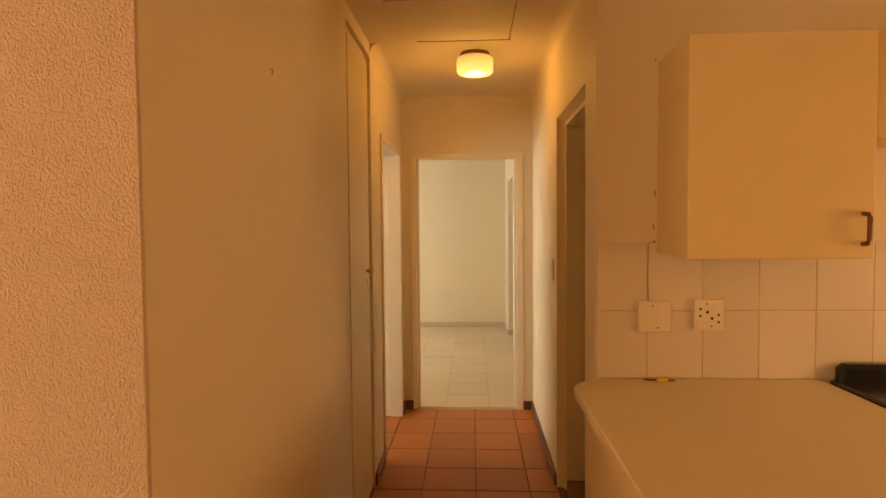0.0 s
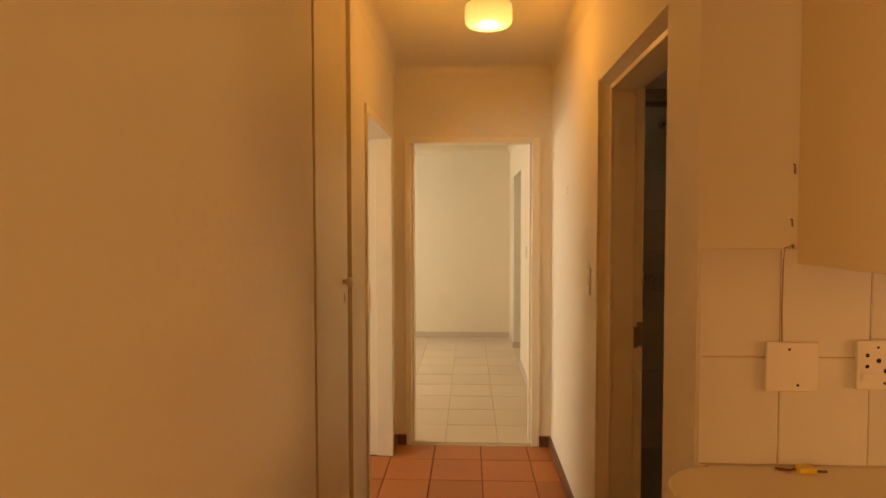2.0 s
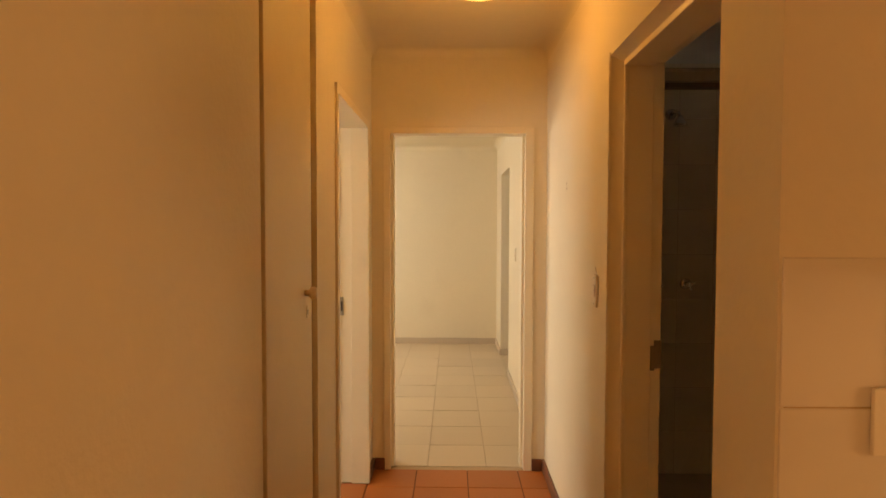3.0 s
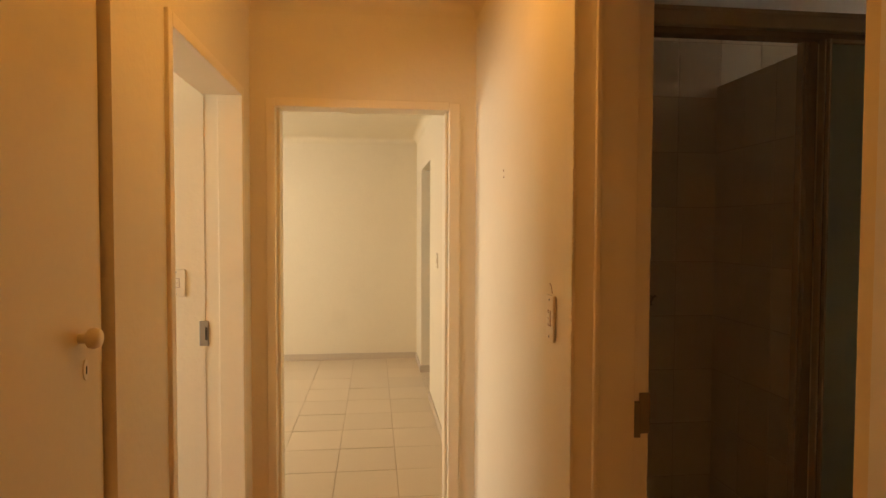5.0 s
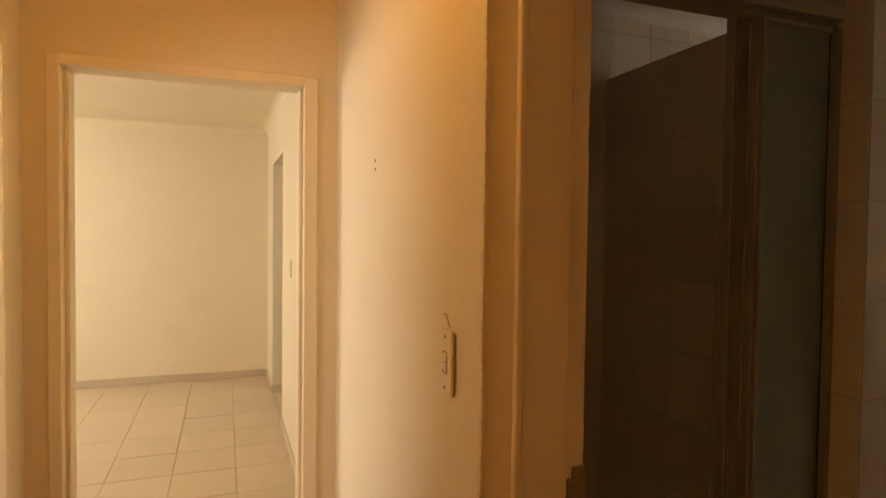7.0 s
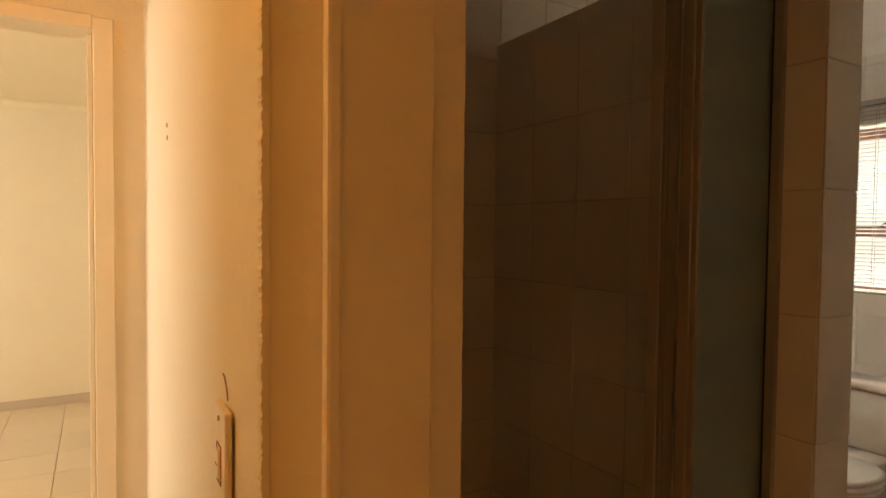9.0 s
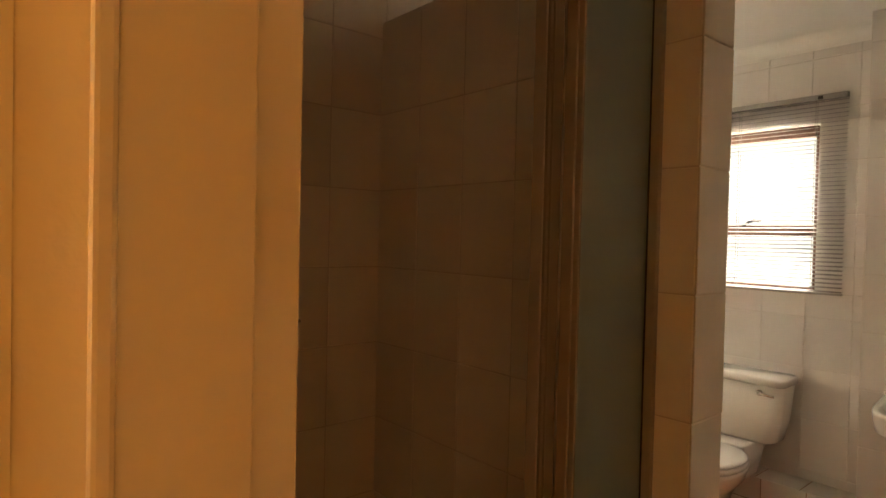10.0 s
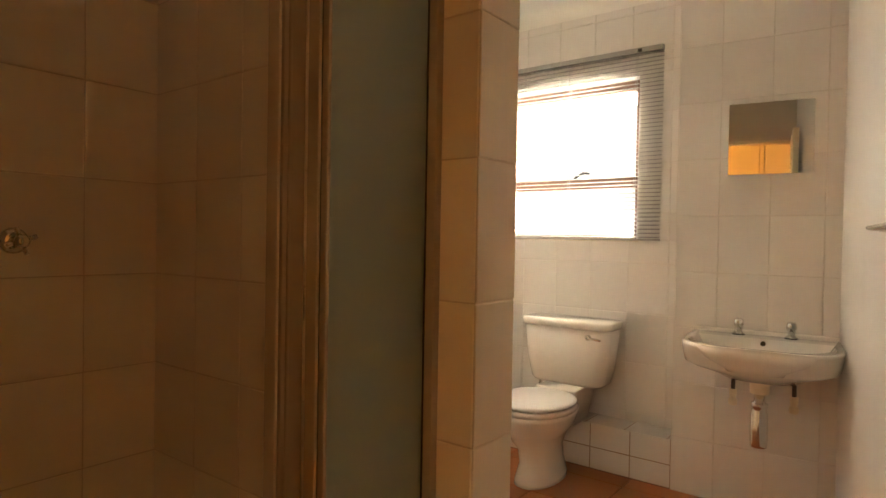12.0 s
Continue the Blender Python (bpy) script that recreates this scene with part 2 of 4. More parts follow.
def tube(points, radius, steps=10, bm=None):
    bm = bm or bmesh.new()
    pts = [Vector(p) for p in points]
    rings = []
    for i, p in enumerate(pts):
        d = (pts[min(i + 1, len(pts) - 1)] - pts[max(i - 1, 0)]).normalized()
        up = Vector((0, 0, 1)) if abs(d.z) < 0.9 else Vector((1, 0, 0))
        a = d.cross(up).normalized()
        b = d.cross(a)
        rings.append([bm.verts.new(p + radius * (math.cos(t) * a + math.sin(t) * b)) for t in (2 * math.pi * k / steps for k in range(steps))])
    for r0, r1 in zip(rings, rings[1:]):
        for k in range(steps):
            bm.faces.new((r0[k], r0[(k + 1) % steps], r1[(k + 1) % steps], r1[k]))
    bm.faces.new(rings[0])
    bm.faces.new(rings[-1])
    return bm


def loft(sections, bm=None):
    """Closed skin through rings of equal length."""
    bm = bm or bmesh.new()
    rings = [[bm.verts.new(p) for p in sec] for sec in sections]
    k = len(rings[0])
    for a, b in zip(rings, rings[1:]):
        for i in range(k):
            bm.faces.new((a[i], a[(i + 1) % k], b[(i + 1) % k], b[i]))
    bm.faces.new(rings[0])
    bm.faces.new(rings[-1])
    return bm


def rounded_rect(cx, cy, z, w, d, r, n=6):
    pts = []
    for sx, sy, a0 in ((1, 1, 0), (-1, 1, 90), (-1, -1, 180), (1, -1, 270)):
        for i in range(n + 1):
            a = radians(a0 + 90 * i / n)
            pts.append(Vector((cx + sx * (w / 2 - r) + r * math.cos(a), cy + sy * (d / 2 - r) + r * math.sin(a), z)))
    return pts


def wall(name, axis, at, thick, u0, u1, z0, z1, material, holes=()):
    """A wall whose length runs along axis ('x' or 'y') from u0 to u1, between at and at + thick; holes are (u0, u1, z0, z1)."""
    us = sorted({u0, u1, *[h[0] for h in holes], *[h[1] for h in holes]})
    zs = sorted({z0, z1, *[h[2] for h in holes], *[h[3] for h in holes]})

    def solid(i, j):
        if not (0 <= i < len(us) - 1 and 0 <= j < len(zs) - 1):
            return False
        u, z = (us[i] + us[i + 1]) / 2, (zs[j] + zs[j + 1]) / 2
        return not any(h[0] < u < h[1] and h[2] < z < h[3] for h in holes)

    bm = bmesh.new()
    made = {}

    def vert(u, t, z):
        key = (u, t, z)
        if key not in made:
            made[key] = bm.verts.new((u, at + t, z) if axis == "x" else (at + t, u, z))
        return made[key]

    for i in range(len(us) - 1):
        for j in range(len(zs) - 1):
            if not solid(i, j):
                continue
            a, b, c, d = us[i], us[i + 1], zs[j], zs[j + 1]
            for t in (0, thick):
                bm.faces.new((vert(a, t, c), vert(b, t, c), vert(b, t, d), vert(a, t, d)))
            if not solid(i - 1, j):
                bm.faces.new((vert(a, 0, c), vert(a, thick, c), vert(a, thick, d), vert(a, 0, d)))
            if not solid(i + 1, j):
                bm.faces.new((vert(b, 0, c), vert(b, thick, c), vert(b, thick, d), vert(b, 0, d)))
            if not solid(i, j - 1):
                bm.faces.new((vert(a, 0, c), vert(b, 0, c), vert(b, thick, c), vert(a, thick, c)))
            if not solid(i, j + 1):
                bm.faces.new((vert(a, 0, d), vert(b, 0, d), vert(b, thick, d), vert(a, thick, d)))
    return tagged(mesh_object(name, bm, material), kind="structure")


def structure(name, bm, material, label=""):
    return tagged(mesh_object(name, bm, material), label=label, kind="structure")


PIECES = {}


def piece_mesh(w, h, t, material):
    """A tile w wide and h high, lying in its own x and y and t thick, with worn edges."""
    key = (round(w, 4), round(h, 4), t, material.name)
    if key not in PIECES:
        c = 0.0022
        pts = [(-w / 2, -h / 2, 0), (w / 2, -h / 2, 0), (w / 2, h / 2, 0), (-w / 2, h / 2, 0)]
        v = pts + [(x, y, t - c * 0.6) for x, y, z in pts]
        v += [(x - math.copysign(c, x), y - math.copysign(c, y), t) for x, y, z in pts]
        f = [(i, (i + 1) % 4, (i + 1) % 4 + 4, i + 4) for i in range(4)] + [(i + 4, (i + 1) % 4 + 4, (i + 1) % 4 + 8, i + 8) for i in range(4)]
        f.append((8, 9, 10, 11))
        me = bpy.data.meshes.new("tile")
        me.from_pydata(v, [], f)
        me.materials.append(material)
        PIECES[key] = me
    return PIECES[key]


def lines_from(anchor, step, lo, hi):
    """The joints at anchor + n * step between lo and hi, with both ends."""
    first = math.ceil((lo - anchor) / step - 1e-6)
    ls = [lo]
    k = first
    while anchor + k * step < hi - 1e-6:
        v = anchor + k * step
        if v > lo + 0.012 and v < hi - 0.012:
            ls.append(v)
        k += 1
    return ls + [hi]


def tiles(parent, origin, u_axis, v_axis, us, vs, material, gap=0.0026, t=0.006, holes=(), name="tile", rough=0.0006):
    """Lays tiles between the joints us and vs on the plane through origin."""
    u_axis, v_axis = Vector(u_axis), Vector(v_axis)
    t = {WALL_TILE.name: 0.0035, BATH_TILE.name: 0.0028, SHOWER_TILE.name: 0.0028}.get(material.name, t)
    n = u_axis.cross(v_axis)
    rot = Matrix((u_axis, v_axis, n)).transposed().to_4x4()
    rnd = random.Random(hash((round(origin[0] * 1000), round(origin[1] * 1000))) % 9999)
    for a, b in zip(us, us[1:]):
        for c, d in zip(vs, vs[1:]):
            cu, cv = (a + b) / 2, (c + d) / 2
            if any(h[0] < cu < h[1] and h[2] < cv < h[3] for h in holes) or b - a < 0.012 or d - c < 0.012:
                continue
            ob = bpy.data.objects.new(name, piece_mesh(b - a - gap, d - c - gap, t, material))
            scene.collection.objects.link(ob)
            ob.parent = parent
            tilt = Euler((rnd.uniform(-1, 1) * 0.004, rnd.uniform(-1, 1) * 0.004, 0)).to_matrix().to_4x4()
            ob.matrix_local = Matrix.Translation(Vector(origin) + u_axis * cu + v_axis * cv + n * rnd.uniform(-rough, rough)) @ rot @ tilt


# ---- main levels ----
H_CEIL = 2.52
DOOR_H = 2.03
XL, XR = -0.39, 0.655      # the passage's walls
Y_KIT, Y_END = 1.88, 4.46
BF = 0.058                  # the bathroom's floor
Y_SN = 4.24                # back wall of the shower
ROWS = [BF, 0.324, 0.574, 0.824, 1.074, 1.324, 1.574, 1.824, 2.074, 2.324]

# floors
floor = structure("floor", boxes((-3.3, 3.0, -4.2, Y_END, -0.12, -0.006)), RED_GROUT)
far_floor = structure("floor_far", boxes((-3.0, 2.6, Y_END, 8.5, -0.12, -0.006)), BEIGE_GROUT)
bath_floor = structure("floor_bathroom", boxes((0.70, 4.2, 2.02, 4.75, -0.004, BF - 0.006)), RED_GROUT)

# ceilings
structure("ceiling", boxes((-3.4, 3.1, -4.3, Y_END + 0.11, H_CEIL, H_CEIL + 0.1)), CEILING)
structure("ceiling_far", boxes((-3.1, 2.7, Y_END + 0.11, 8.5, 2.47, H_CEIL + 0.1)), CEILING)
structure("ceiling_bathroom", boxes((0.826, 4.2, 1.992, Y_SN, 2.44, 2.53), (2.45, 4.2, Y_SN, 4.85, 2.44, 2.53)), BATH_CEILING)

# walls of the passage
wall("wall_left", "y", XL, -0.15, 0.687, Y_END, -0.02, H_CEIL, PLASTER,
     holes=[(3.373, 4.28, -0.03, 2.06), (2.395, 3.018, -0.03, 2.445)])
wall("wall_front", "x", 0.687, 0.11, -3.3, XL - 0.15, -0.02, H_CEIL, PLASTER)
structure("wall_stippled", boxes((-3.3, XL - 0.001, 0.677, 0.6865, -0.02, H_CEIL)), STIPPLE)
wall("wall_end", "x", Y_END, 0.11, -3.0, 2.33, -0.02, H_CEIL, PLASTER, holes=[(-0.305, 0.56, -0.03, 2.06)])
wall("wall_right", "y", XR, 0.17, 3.05, Y_END, -0.02, H_CEIL, PLASTER)
wall("wall_right_pier", "y", 0.64, 0.192, 1.89, 2.13, -0.02, H_CEIL, PLASTER)
wall("wall_over_door", "y", XR, 0.17, 2.13, 3.05, 2.087, H_CEIL, PLASTER)
kitchen_wall = wall("wall_kitchen", "x", Y_KIT, 0.11, 0.632, 3.0, -0.02, H_CEIL, PLASTER)

structure("splashback_bed", boxes((0.645, 2.6, Y_KIT - 0.0018, Y_KIT + 0.002, 0.931, 1.4285)), KITCHEN_GROUT)

# walls of the kitchen and living room behind
wall("wall_living_west", "y", -3.3, -0.12, -4.3, 0.83, -0.02, H_CEIL, PLASTER, holes=[(-3.3, -1.5, 0.85, 2.15)])
wall("wall_living_south", "x", -4.2, -0.12, -3.3, 3.0, -0.02, H_CEIL, PLASTER)
wall("wall_living_east", "y", 3.0, 0.12, -4.3, 1.99, -0.02, H_CEIL, PLASTER)

# the side room
wall("wall_side_north", "x", 4.262, 0.12, -3.3, XL - 0.15, -0.02, H_CEIL, PLASTER)
wall("wall_side_south", "x", 1.9, -0.12, -3.3, XL - 0.15, -0.02, H_CEIL, PLASTER)
wall("wall_side_west", "y", -3.3, -0.12, 0.83, 4.5, -0.02, H_CEIL, PLASTER, holes=[(2.4, 3.8, 0.9, 2.1)])

# the far room
wall("wall_far_north", "x", 8.35, 0.12, -3.0, 2.6, -0.02, H_CEIL, PLASTER)
wall("wall_far_west", "y", -3.0, -0.12, 4.5, 8.47, -0.02, H_CEIL, PLASTER, holes=[(5.7, 7.5, 1.0, 2.2)])
wall("wall_far_east", "y", 0.648, 0.15, 4.57, 8.35, -0.02, 2.47, PLASTER, holes=[(4.80, 5.60, -0.03, 2.03), (6.72, 7.68, -0.03, 2.06)])
# Left without an opening, so the bathroom's outside lamps cannot spill in.
wall("wall_far_outer", "y", 2.6, 0.12, 4.57, 8.47, -0.02, H_CEIL, PLASTER)

# the bathroom
bath_west = wall("wall_bathroom_west", "y", 0.826, 0.012, 3.03, Y_SN, BF, H_CEIL, SHOWER_GROUT)
shower_north = wall("wall_shower_north", "x", Y_SN, 0.12, 0.80, 2.45, -0.02, H_CEIL, SHOWER_GROUT)
wall("wall_recess_side", "y", 2.45, -0.12, Y_SN + 0.12, 4.62, -0.02, H_CEIL, PLASTER)
recess_north = wall("wall_recess_north", "x", 4.62, 0.12, 2.33, 4.2, -0.02, H_CEIL, BATH_GROUT)
P_X, P_Y, P_TOP = 1.741, 3.152, 2.127
partition = wall("wall_partition", "y", P_X, 0.124, P_Y, Y_SN, BF, P_TOP, SHOWER_GROUT)
W_Y0, W_Y1, W_Z0, W_Z1 = 3.622, 4.40, 1.198, 2.02
window_wall = wall("wall_window", "y", 3.866, 0.15, 3.36, 4.62, -0.02, H_CEIL, BATH_GROUT, holes=[(W_Y0, W_Y1, W_Z0, W_Z1)])
BASIN_TURN = 4.3
U_BASIN = Vector((math.sin(radians(BASIN_TURN)), -math.cos(radians(BASIN_TURN)), 0))
bm = bmesh.new()
prof = [(3.686, 3.379), (3.686 + 1.1 * U_BASIN.x, 3.379 + 1.1 * U_BASIN.y), (4.05, 2.28), (4.05, 3.379)]
lo = [bm.verts.new((x, y, -0.02)) for x, y in prof]
hi = [bm.verts.new((x, y, H_CEIL)) for x, y in prof]
bm.faces.new(lo), bm.faces.new(hi)
for i in range(4):
    bm.faces.new((lo[i], lo[(i + 1) % 4], hi[(i + 1) % 4], hi[i]))
basin_wall = structure("wall_basin", bm, BATH_GROUT)
bm = bmesh.new()
prof = [(0.83, 2.36), (3.76, 2.756), (3.76, 2.0), (0.83, 2.0)]
lo = [bm.verts.new((x, y, -0.02)) for x, y in prof]
hi = [bm.verts.new((x, y, H_CEIL)) for x, y in prof]
bm.faces.new(lo), bm.faces.new(hi)
for i in range(4):
    bm.faces.new((lo[i], lo[(i + 1) % 4], hi[(i + 1) % 4], hi[i]))
structure("wall_bathroom_south", bm, BATH_PAINT)

# ---- skirtings, cornices, frames ----


def cornice(name, axis, at, side, u0, u1, top=H_CEIL, size=0.07, material=CEILING):
    """A plaster cove along a wall; side is the way from the wall into the room."""
    prof = [(0, 0), (0, -size)]
    prof += [(size * (1 - math.cos(radians(a))) * 0.97 + 0.001, -size * (1 - math.sin(radians(a)))) for a in range(6, 91, 6)] + [(size, 0)]
    secs = []
    for u in (u0, u1):
        secs.append([(u, at + side * p, top + q) if axis == "x" else (at + side * p, u, top + q) for p, q in prof])
    return structure(name, loft(secs), material)


cornice("cornice_left", "y", XL, 1, 3.02, Y_END, size=0.06)
cornice("cornice_right", "y", XR, -1, 2.15, Y_END, size=0.06)
cornice("cornice_end", "x", Y_END, -1, XL, XR, size=0.06)
cornice("cornice_far_north", "x", 8.35, -1, -3.0, 0.648, top=2.47)
cornice("cornice_far_east", "y", 0.648, -1, 4.57, 8.35, top=2.47)
cornice("cornice_window", "y", 3.862, -1, 3.379, 4.62, top=2.44, material=BATH_CEILING)
cornice("cornice_shower", "x", Y_SN - 0.003, -1, 0.84, 2.45, top=2.44, size=0.06, material=BATH_CEILING)

for n_, spec in (("skirting_right", (XR - 0.016, XR + 0.002, 3.06, Y_END, 0, 0.07)),
                 ("skirting_left", (XL - 0.002, XL + 0.016, 3.022, 3.347, 0, 0.07)),
                 ("skirting_corner", (XL - 0.002, XL + 0.016, 4.29, Y_END, 0, 0.07)),
                 ("skirting_end", (XL + 0.016, -0.312, Y_END - 0.016, Y_END + 0.002, 0, 0.07)),
                 ("skirting_end", (0.578, XR - 0.016, Y_END - 0.016, Y_END + 0.002, 0, 0.07))):
    structure(n_, boxes(spec, bevel=0.004), SKIRT)
for n_, spec in (("skirting_far_north", (-3.0, 0.638, 8.338, 8.352, 0, 0.072)),
                 ("skirting_far_east", (0.636, 0.650, 7.68, 8.338, 0, 0.072)),
                 ("skirting_far_east", (0.636, 0.650, 5.68, 6.72, 0, 0.072)),
                 ("skirting_far_reveal", (0.636, 0.798, 7.668, 7.682, 0, 0.072)),
                 ("skirting_far_outer", (2.588, 2.602, 4.6, 8.338, 0, 0.072))):
    structure(n_, boxes(spec, bevel=0.003), TILE_SKIRT)

door_end = thing("door_end", (0, 0, 0), "cream painted steel door frame around the open doorway to the bright room", "door frame")
part("jamb", boxes((-0.318, -0.277, Y_END - 0.012, Y_END + 0.125, 0, 2.065), (-0.277, -0.262, 4.50, 4.585, 0, 2.03), bevel=0.003), FRAME, door_end)
part("jamb", boxes((0.527, 0.578, Y_END - 0.012, Y_END + 0.125, 0, 2.065), (0.513, 0.527, 4.50, 4.585, 0, 2.03), bevel=0.003), FRAME, door_end)
part("head", boxes((-0.277, 0.527, Y_END - 0.012, Y_END + 0.125, 2.03, 2.07), bevel=0.003), FRAME, door_end)
door_end["kind"] = "structure"

door_side = thing("door_side", (0, 0, 0), "cream painted steel door frame around the open doorway to the side room", "door frame")
part("jamb", boxes((-0.48, -0.378, 4.250, 4.290, 0, 2.07), (-0.542, -0.48, 4.265, 4.290, 0, 2.07), bevel=0.003), FRAME, door_side)
part("jamb", boxes((-0.48, -0.378, 3.348, 3.385, 0, 2.07), (-0.542, -0.48, 3.348, 3.373, 0, 2.07), bevel=0.003), FRAME, door_side)
part("head", boxes((-0.542, -0.378, 3.385, 4.250, 2.03, 2.07), bevel=0.003), FRAME, door_side)
part("strike_plate", boxes((-0.564, -0.526, 4.2575, 4.2655, 0.97, 1.075), bevel=0.002), STEEL, door_side, "dull steel strike plate")
part("latch_hole", boxes((-0.540, -0.530, 4.2570, 4.2585, 0.995, 1.05)), DARK, door_side, "dark latch hole")
door_side["kind"] = "structure"

door_bath = thing("door_bathroom", (0, 0, 0), "cream painted steel door frame around the open bathroom doorway", "door frame")
part("jamb", boxes((0.697, 0.800, 3.008, 3.052, 0, 2.09), (0.800, 0.840, 3.018, 3.052, 0, 2.09), bevel=0.002), FRAME, door_bath)
part("bead", boxes((0.694, 0.709, 2.999, 3.012, 0, 2.04), bevel=0.004), FRAME, door_bath)
part("jamb", boxes((0.697, 0.800, 2.128, 2.165, 0, 2.09), (0.800, 0.840, 2.128, 2.150, 0, 2.09), bevel=0.002), FRAME, door_bath)
part("head", boxes((0.694, 0.800, 2.165, 3.008, 2.042, 2.087), (0.800, 0.840, 2.150, 3.018, 2.055, 2.087), bevel=0.003), FRAME, door_bath)
part("strike_plate", boxes((0.815, 0.842, 3.013, 3.0185, 0.975, 1.075), (0.800, 0.815, 3.0055, 3.0185, 0.968, 1.055), bevel=0.002), ALUMINIUM, door_bath, "bronze strike plate")
structure("plaster_reveal", loft([[(0.653, 3.056, z), (0.655, 3.048, z), (0.697, 3.018, z), (0.697, 3.056, z)] for z in (0.0, 2.087)]), PLASTER)
structure("plaster_reveal", loft([[(0.655, y, 2.089), (0.697, y, 2.060), (0.697, y, 2.092)] for y in (2.13, 3.05)]), PLASTER)
door_bath["kind"] = "structure"


def bumpy_edge(name, x, y, z0, z1, material, seed):
    """The rough plaster lip beside the steel frame."""
    rnd = random.Random(seed)
    bm = bmesh.new()
    secs = []
    n_ = 700
    for i in range(n_ + 1):
        z = z0 + (z1 - z0) * i / n_
        d, w = 0.003 + rnd.random() * 0.0026, 0.006 + rnd.random() * 0.004
        secs.append([(x + 0.004, y - 0.003, z), (x - d * 0.7, y - 0.003, z), (x - d, y + w * 0.5, z), (x - d * 0.5, y + w, z), (x + 0.004, y + w * 1.8, z)])
    return structure(name, loft(secs, bm), PLASTER)


bumpy_edge("plaster_lip", XR, 3.046, 0.07, 2.1, PLASTER, 4)

# ---- the passage's things ----

lamp = thing("ceiling_lamp", (0.20, 3.27, H_CEIL), "lit round ceiling lamp with opal glass drum shade", "ceiling lamp")
part("base", lathe([(0.084, -0.018), (0.088, -0.008), (0.086, 0.0)], steps=40), LAMP_RIM, lamp, "brown metal lamp base", smooth=True)
shade = part("shade", lathe([(0.075, -0.124), (0.098, -0.120), (0.106, -0.110), (0.108, -0.098), (0.108, -0.045), (0.105, -0.032), (0.094, -0.024)], steps=48),
             OPAL, lamp, "glowing cream opal glass", smooth=True)
shade.visible_shadow = False

hatch = thing("ceiling_hatch", (0, 0, 0), "cream painted ceiling hatch board with a dark open joint", "ceiling hatch")
part("board", boxes((-0.22, 0.385, 2.39, 2.99, H_CEIL - 0.007, H_CEIL + 0.004), bevel=0.002), CEILING, hatch)
part("joint", boxes((-0.12, 0.392, 2.991, 2.998, H_CEIL - 0.008, H_CEIL + 0.003), (0.386, 0.389, 2.45, 2.991, H_CEIL - 0.003, H_CEIL + 0.003)), DARK, hatch, "dark open joint")

cupboard = thing("built_in_cupboard", (0, 0, 0), "tall built-in cupboard, cream painted flush door, shut", "cupboard")
part("frame", boxes((-0.47, -0.408, 2.403, 2.447, 0, 2.44), (-0.48, -0.414, 2.968, 3.013, 0, 2.44), (-0.47, -0.408, 2.447, 2.968, 2.413, 2.44), bevel=0.006), DOOR, cupboard)
cd = part("door", boxes((-0.425, -0.397, 2.452, 2.963, 0.012, 2.408), bevel=0.003), DOOR, cupboard, "cream painted flush door")
part("knob", lathe([(0.010, 0.0), (0.010, 0.014), (0.019, 0.020), (0.021, 0.030), (0.017, 0.040), (0.006, 0.043)], at=(-0.398, 2.872, 1.256), axis="X", steps=20), PLASTIC, cd, "round cream knob", smooth=True)
part("keyhole_plate", loft([[(x, 2.893 + 0.010 * math.cos(a), 1.190 + 0.021 * math.sin(a)) for a in [radians(k * 20) for k in range(18)]] for x in (-0.3975, -0.3940)]), PLASTIC, cd, "small oval keyhole plate")
part("keyhole", boxes((-0.3945, -0.3933, 2.891, 2.895, 1.181, 1.197)), DARK, cd, "dark keyhole")
part("back", boxes((-0.535, -0.528, 2.396, 3.017, 0, 2.44)), DOOR, cupboard)



def switch_plate(name, at, facing, w, h, label, rocker=True):
    """A plate on a wall. facing: 'x-' or 'y-', the way it looks."""
    ob = thing(name, at, label, "light switch")
    bm = boxes((-w / 2, w / 2, -0.0085, 0.0, -h / 2, h / 2), bevel=0.003)
    rk = boxes((-w * 0.15, w * 0.15, -0.0115, -0.008, -h * 0.12, h * 0.12), bevel=0.001)
    rim = boxes((-w * 0.20, -w * 0.18, -0.0095, -0.008, -h * 0.17, h * 0.17), (w * 0.18, w * 0.20, -0.0095, -0.008, -h * 0.17, h * 0.17),
                (-w * 0.18, w * 0.18, -0.0095, -0.008, -h * 0.17, -h * 0.158), (-w * 0.18, w * 0.18, -0.0095, -0.008, h * 0.158, h * 0.17),
                (-w * 0.09, w * 0.09, -0.0122, -0.0112, -h * 0.005, h * 0.005))
    part("plate", bm, PLASTIC, ob)
    if rocker:
        part("rocker", rk, PLASTIC, ob, "cream rocker")
        part("rim", rim, LAMP_RIM, ob, "thin brown rim")
    for s in (-1, 1):
        part("screw", lathe([(0.0028, -0.0105), (0.0028, -0.008)], at=(0, 0, s * h * 0.40), axis="Y", steps=10), STEEL, ob, "small dark screw")
    if facing == "x-":
        ob.rotation_euler = (0, 0, radians(-90))
    elif facing == "x+":
        ob.rotation_euler = (0, 0, radians(90))
    return ob


switch_plate("light_switch", (XR - 0.002, 3.203, 1.232), "x-", 0.062, 0.125, "narrow cream light switch with brown rim")
switch_plate("light_switch", (-0.655, 4.262, 1.24), "y-", 0.075, 0.115, "square cream light switch on the side room wall")
switch_plate("light_switch", (0.648, 6.1, 1.23), "x-", 0.055, 0.115, "cream light switch on the far room's wall")

structure("paint_scuff", tube([(XR - 0.0003, 3.236, 1.322), (XR - 0.0003, 3.226, 1.320), (XR - 0.0003, 3.214, 1.310), (XR - 0.0003, 3.208, 1.298)], 0.0012, 5), LAMP_RIM)
rnd = random.Random(3)
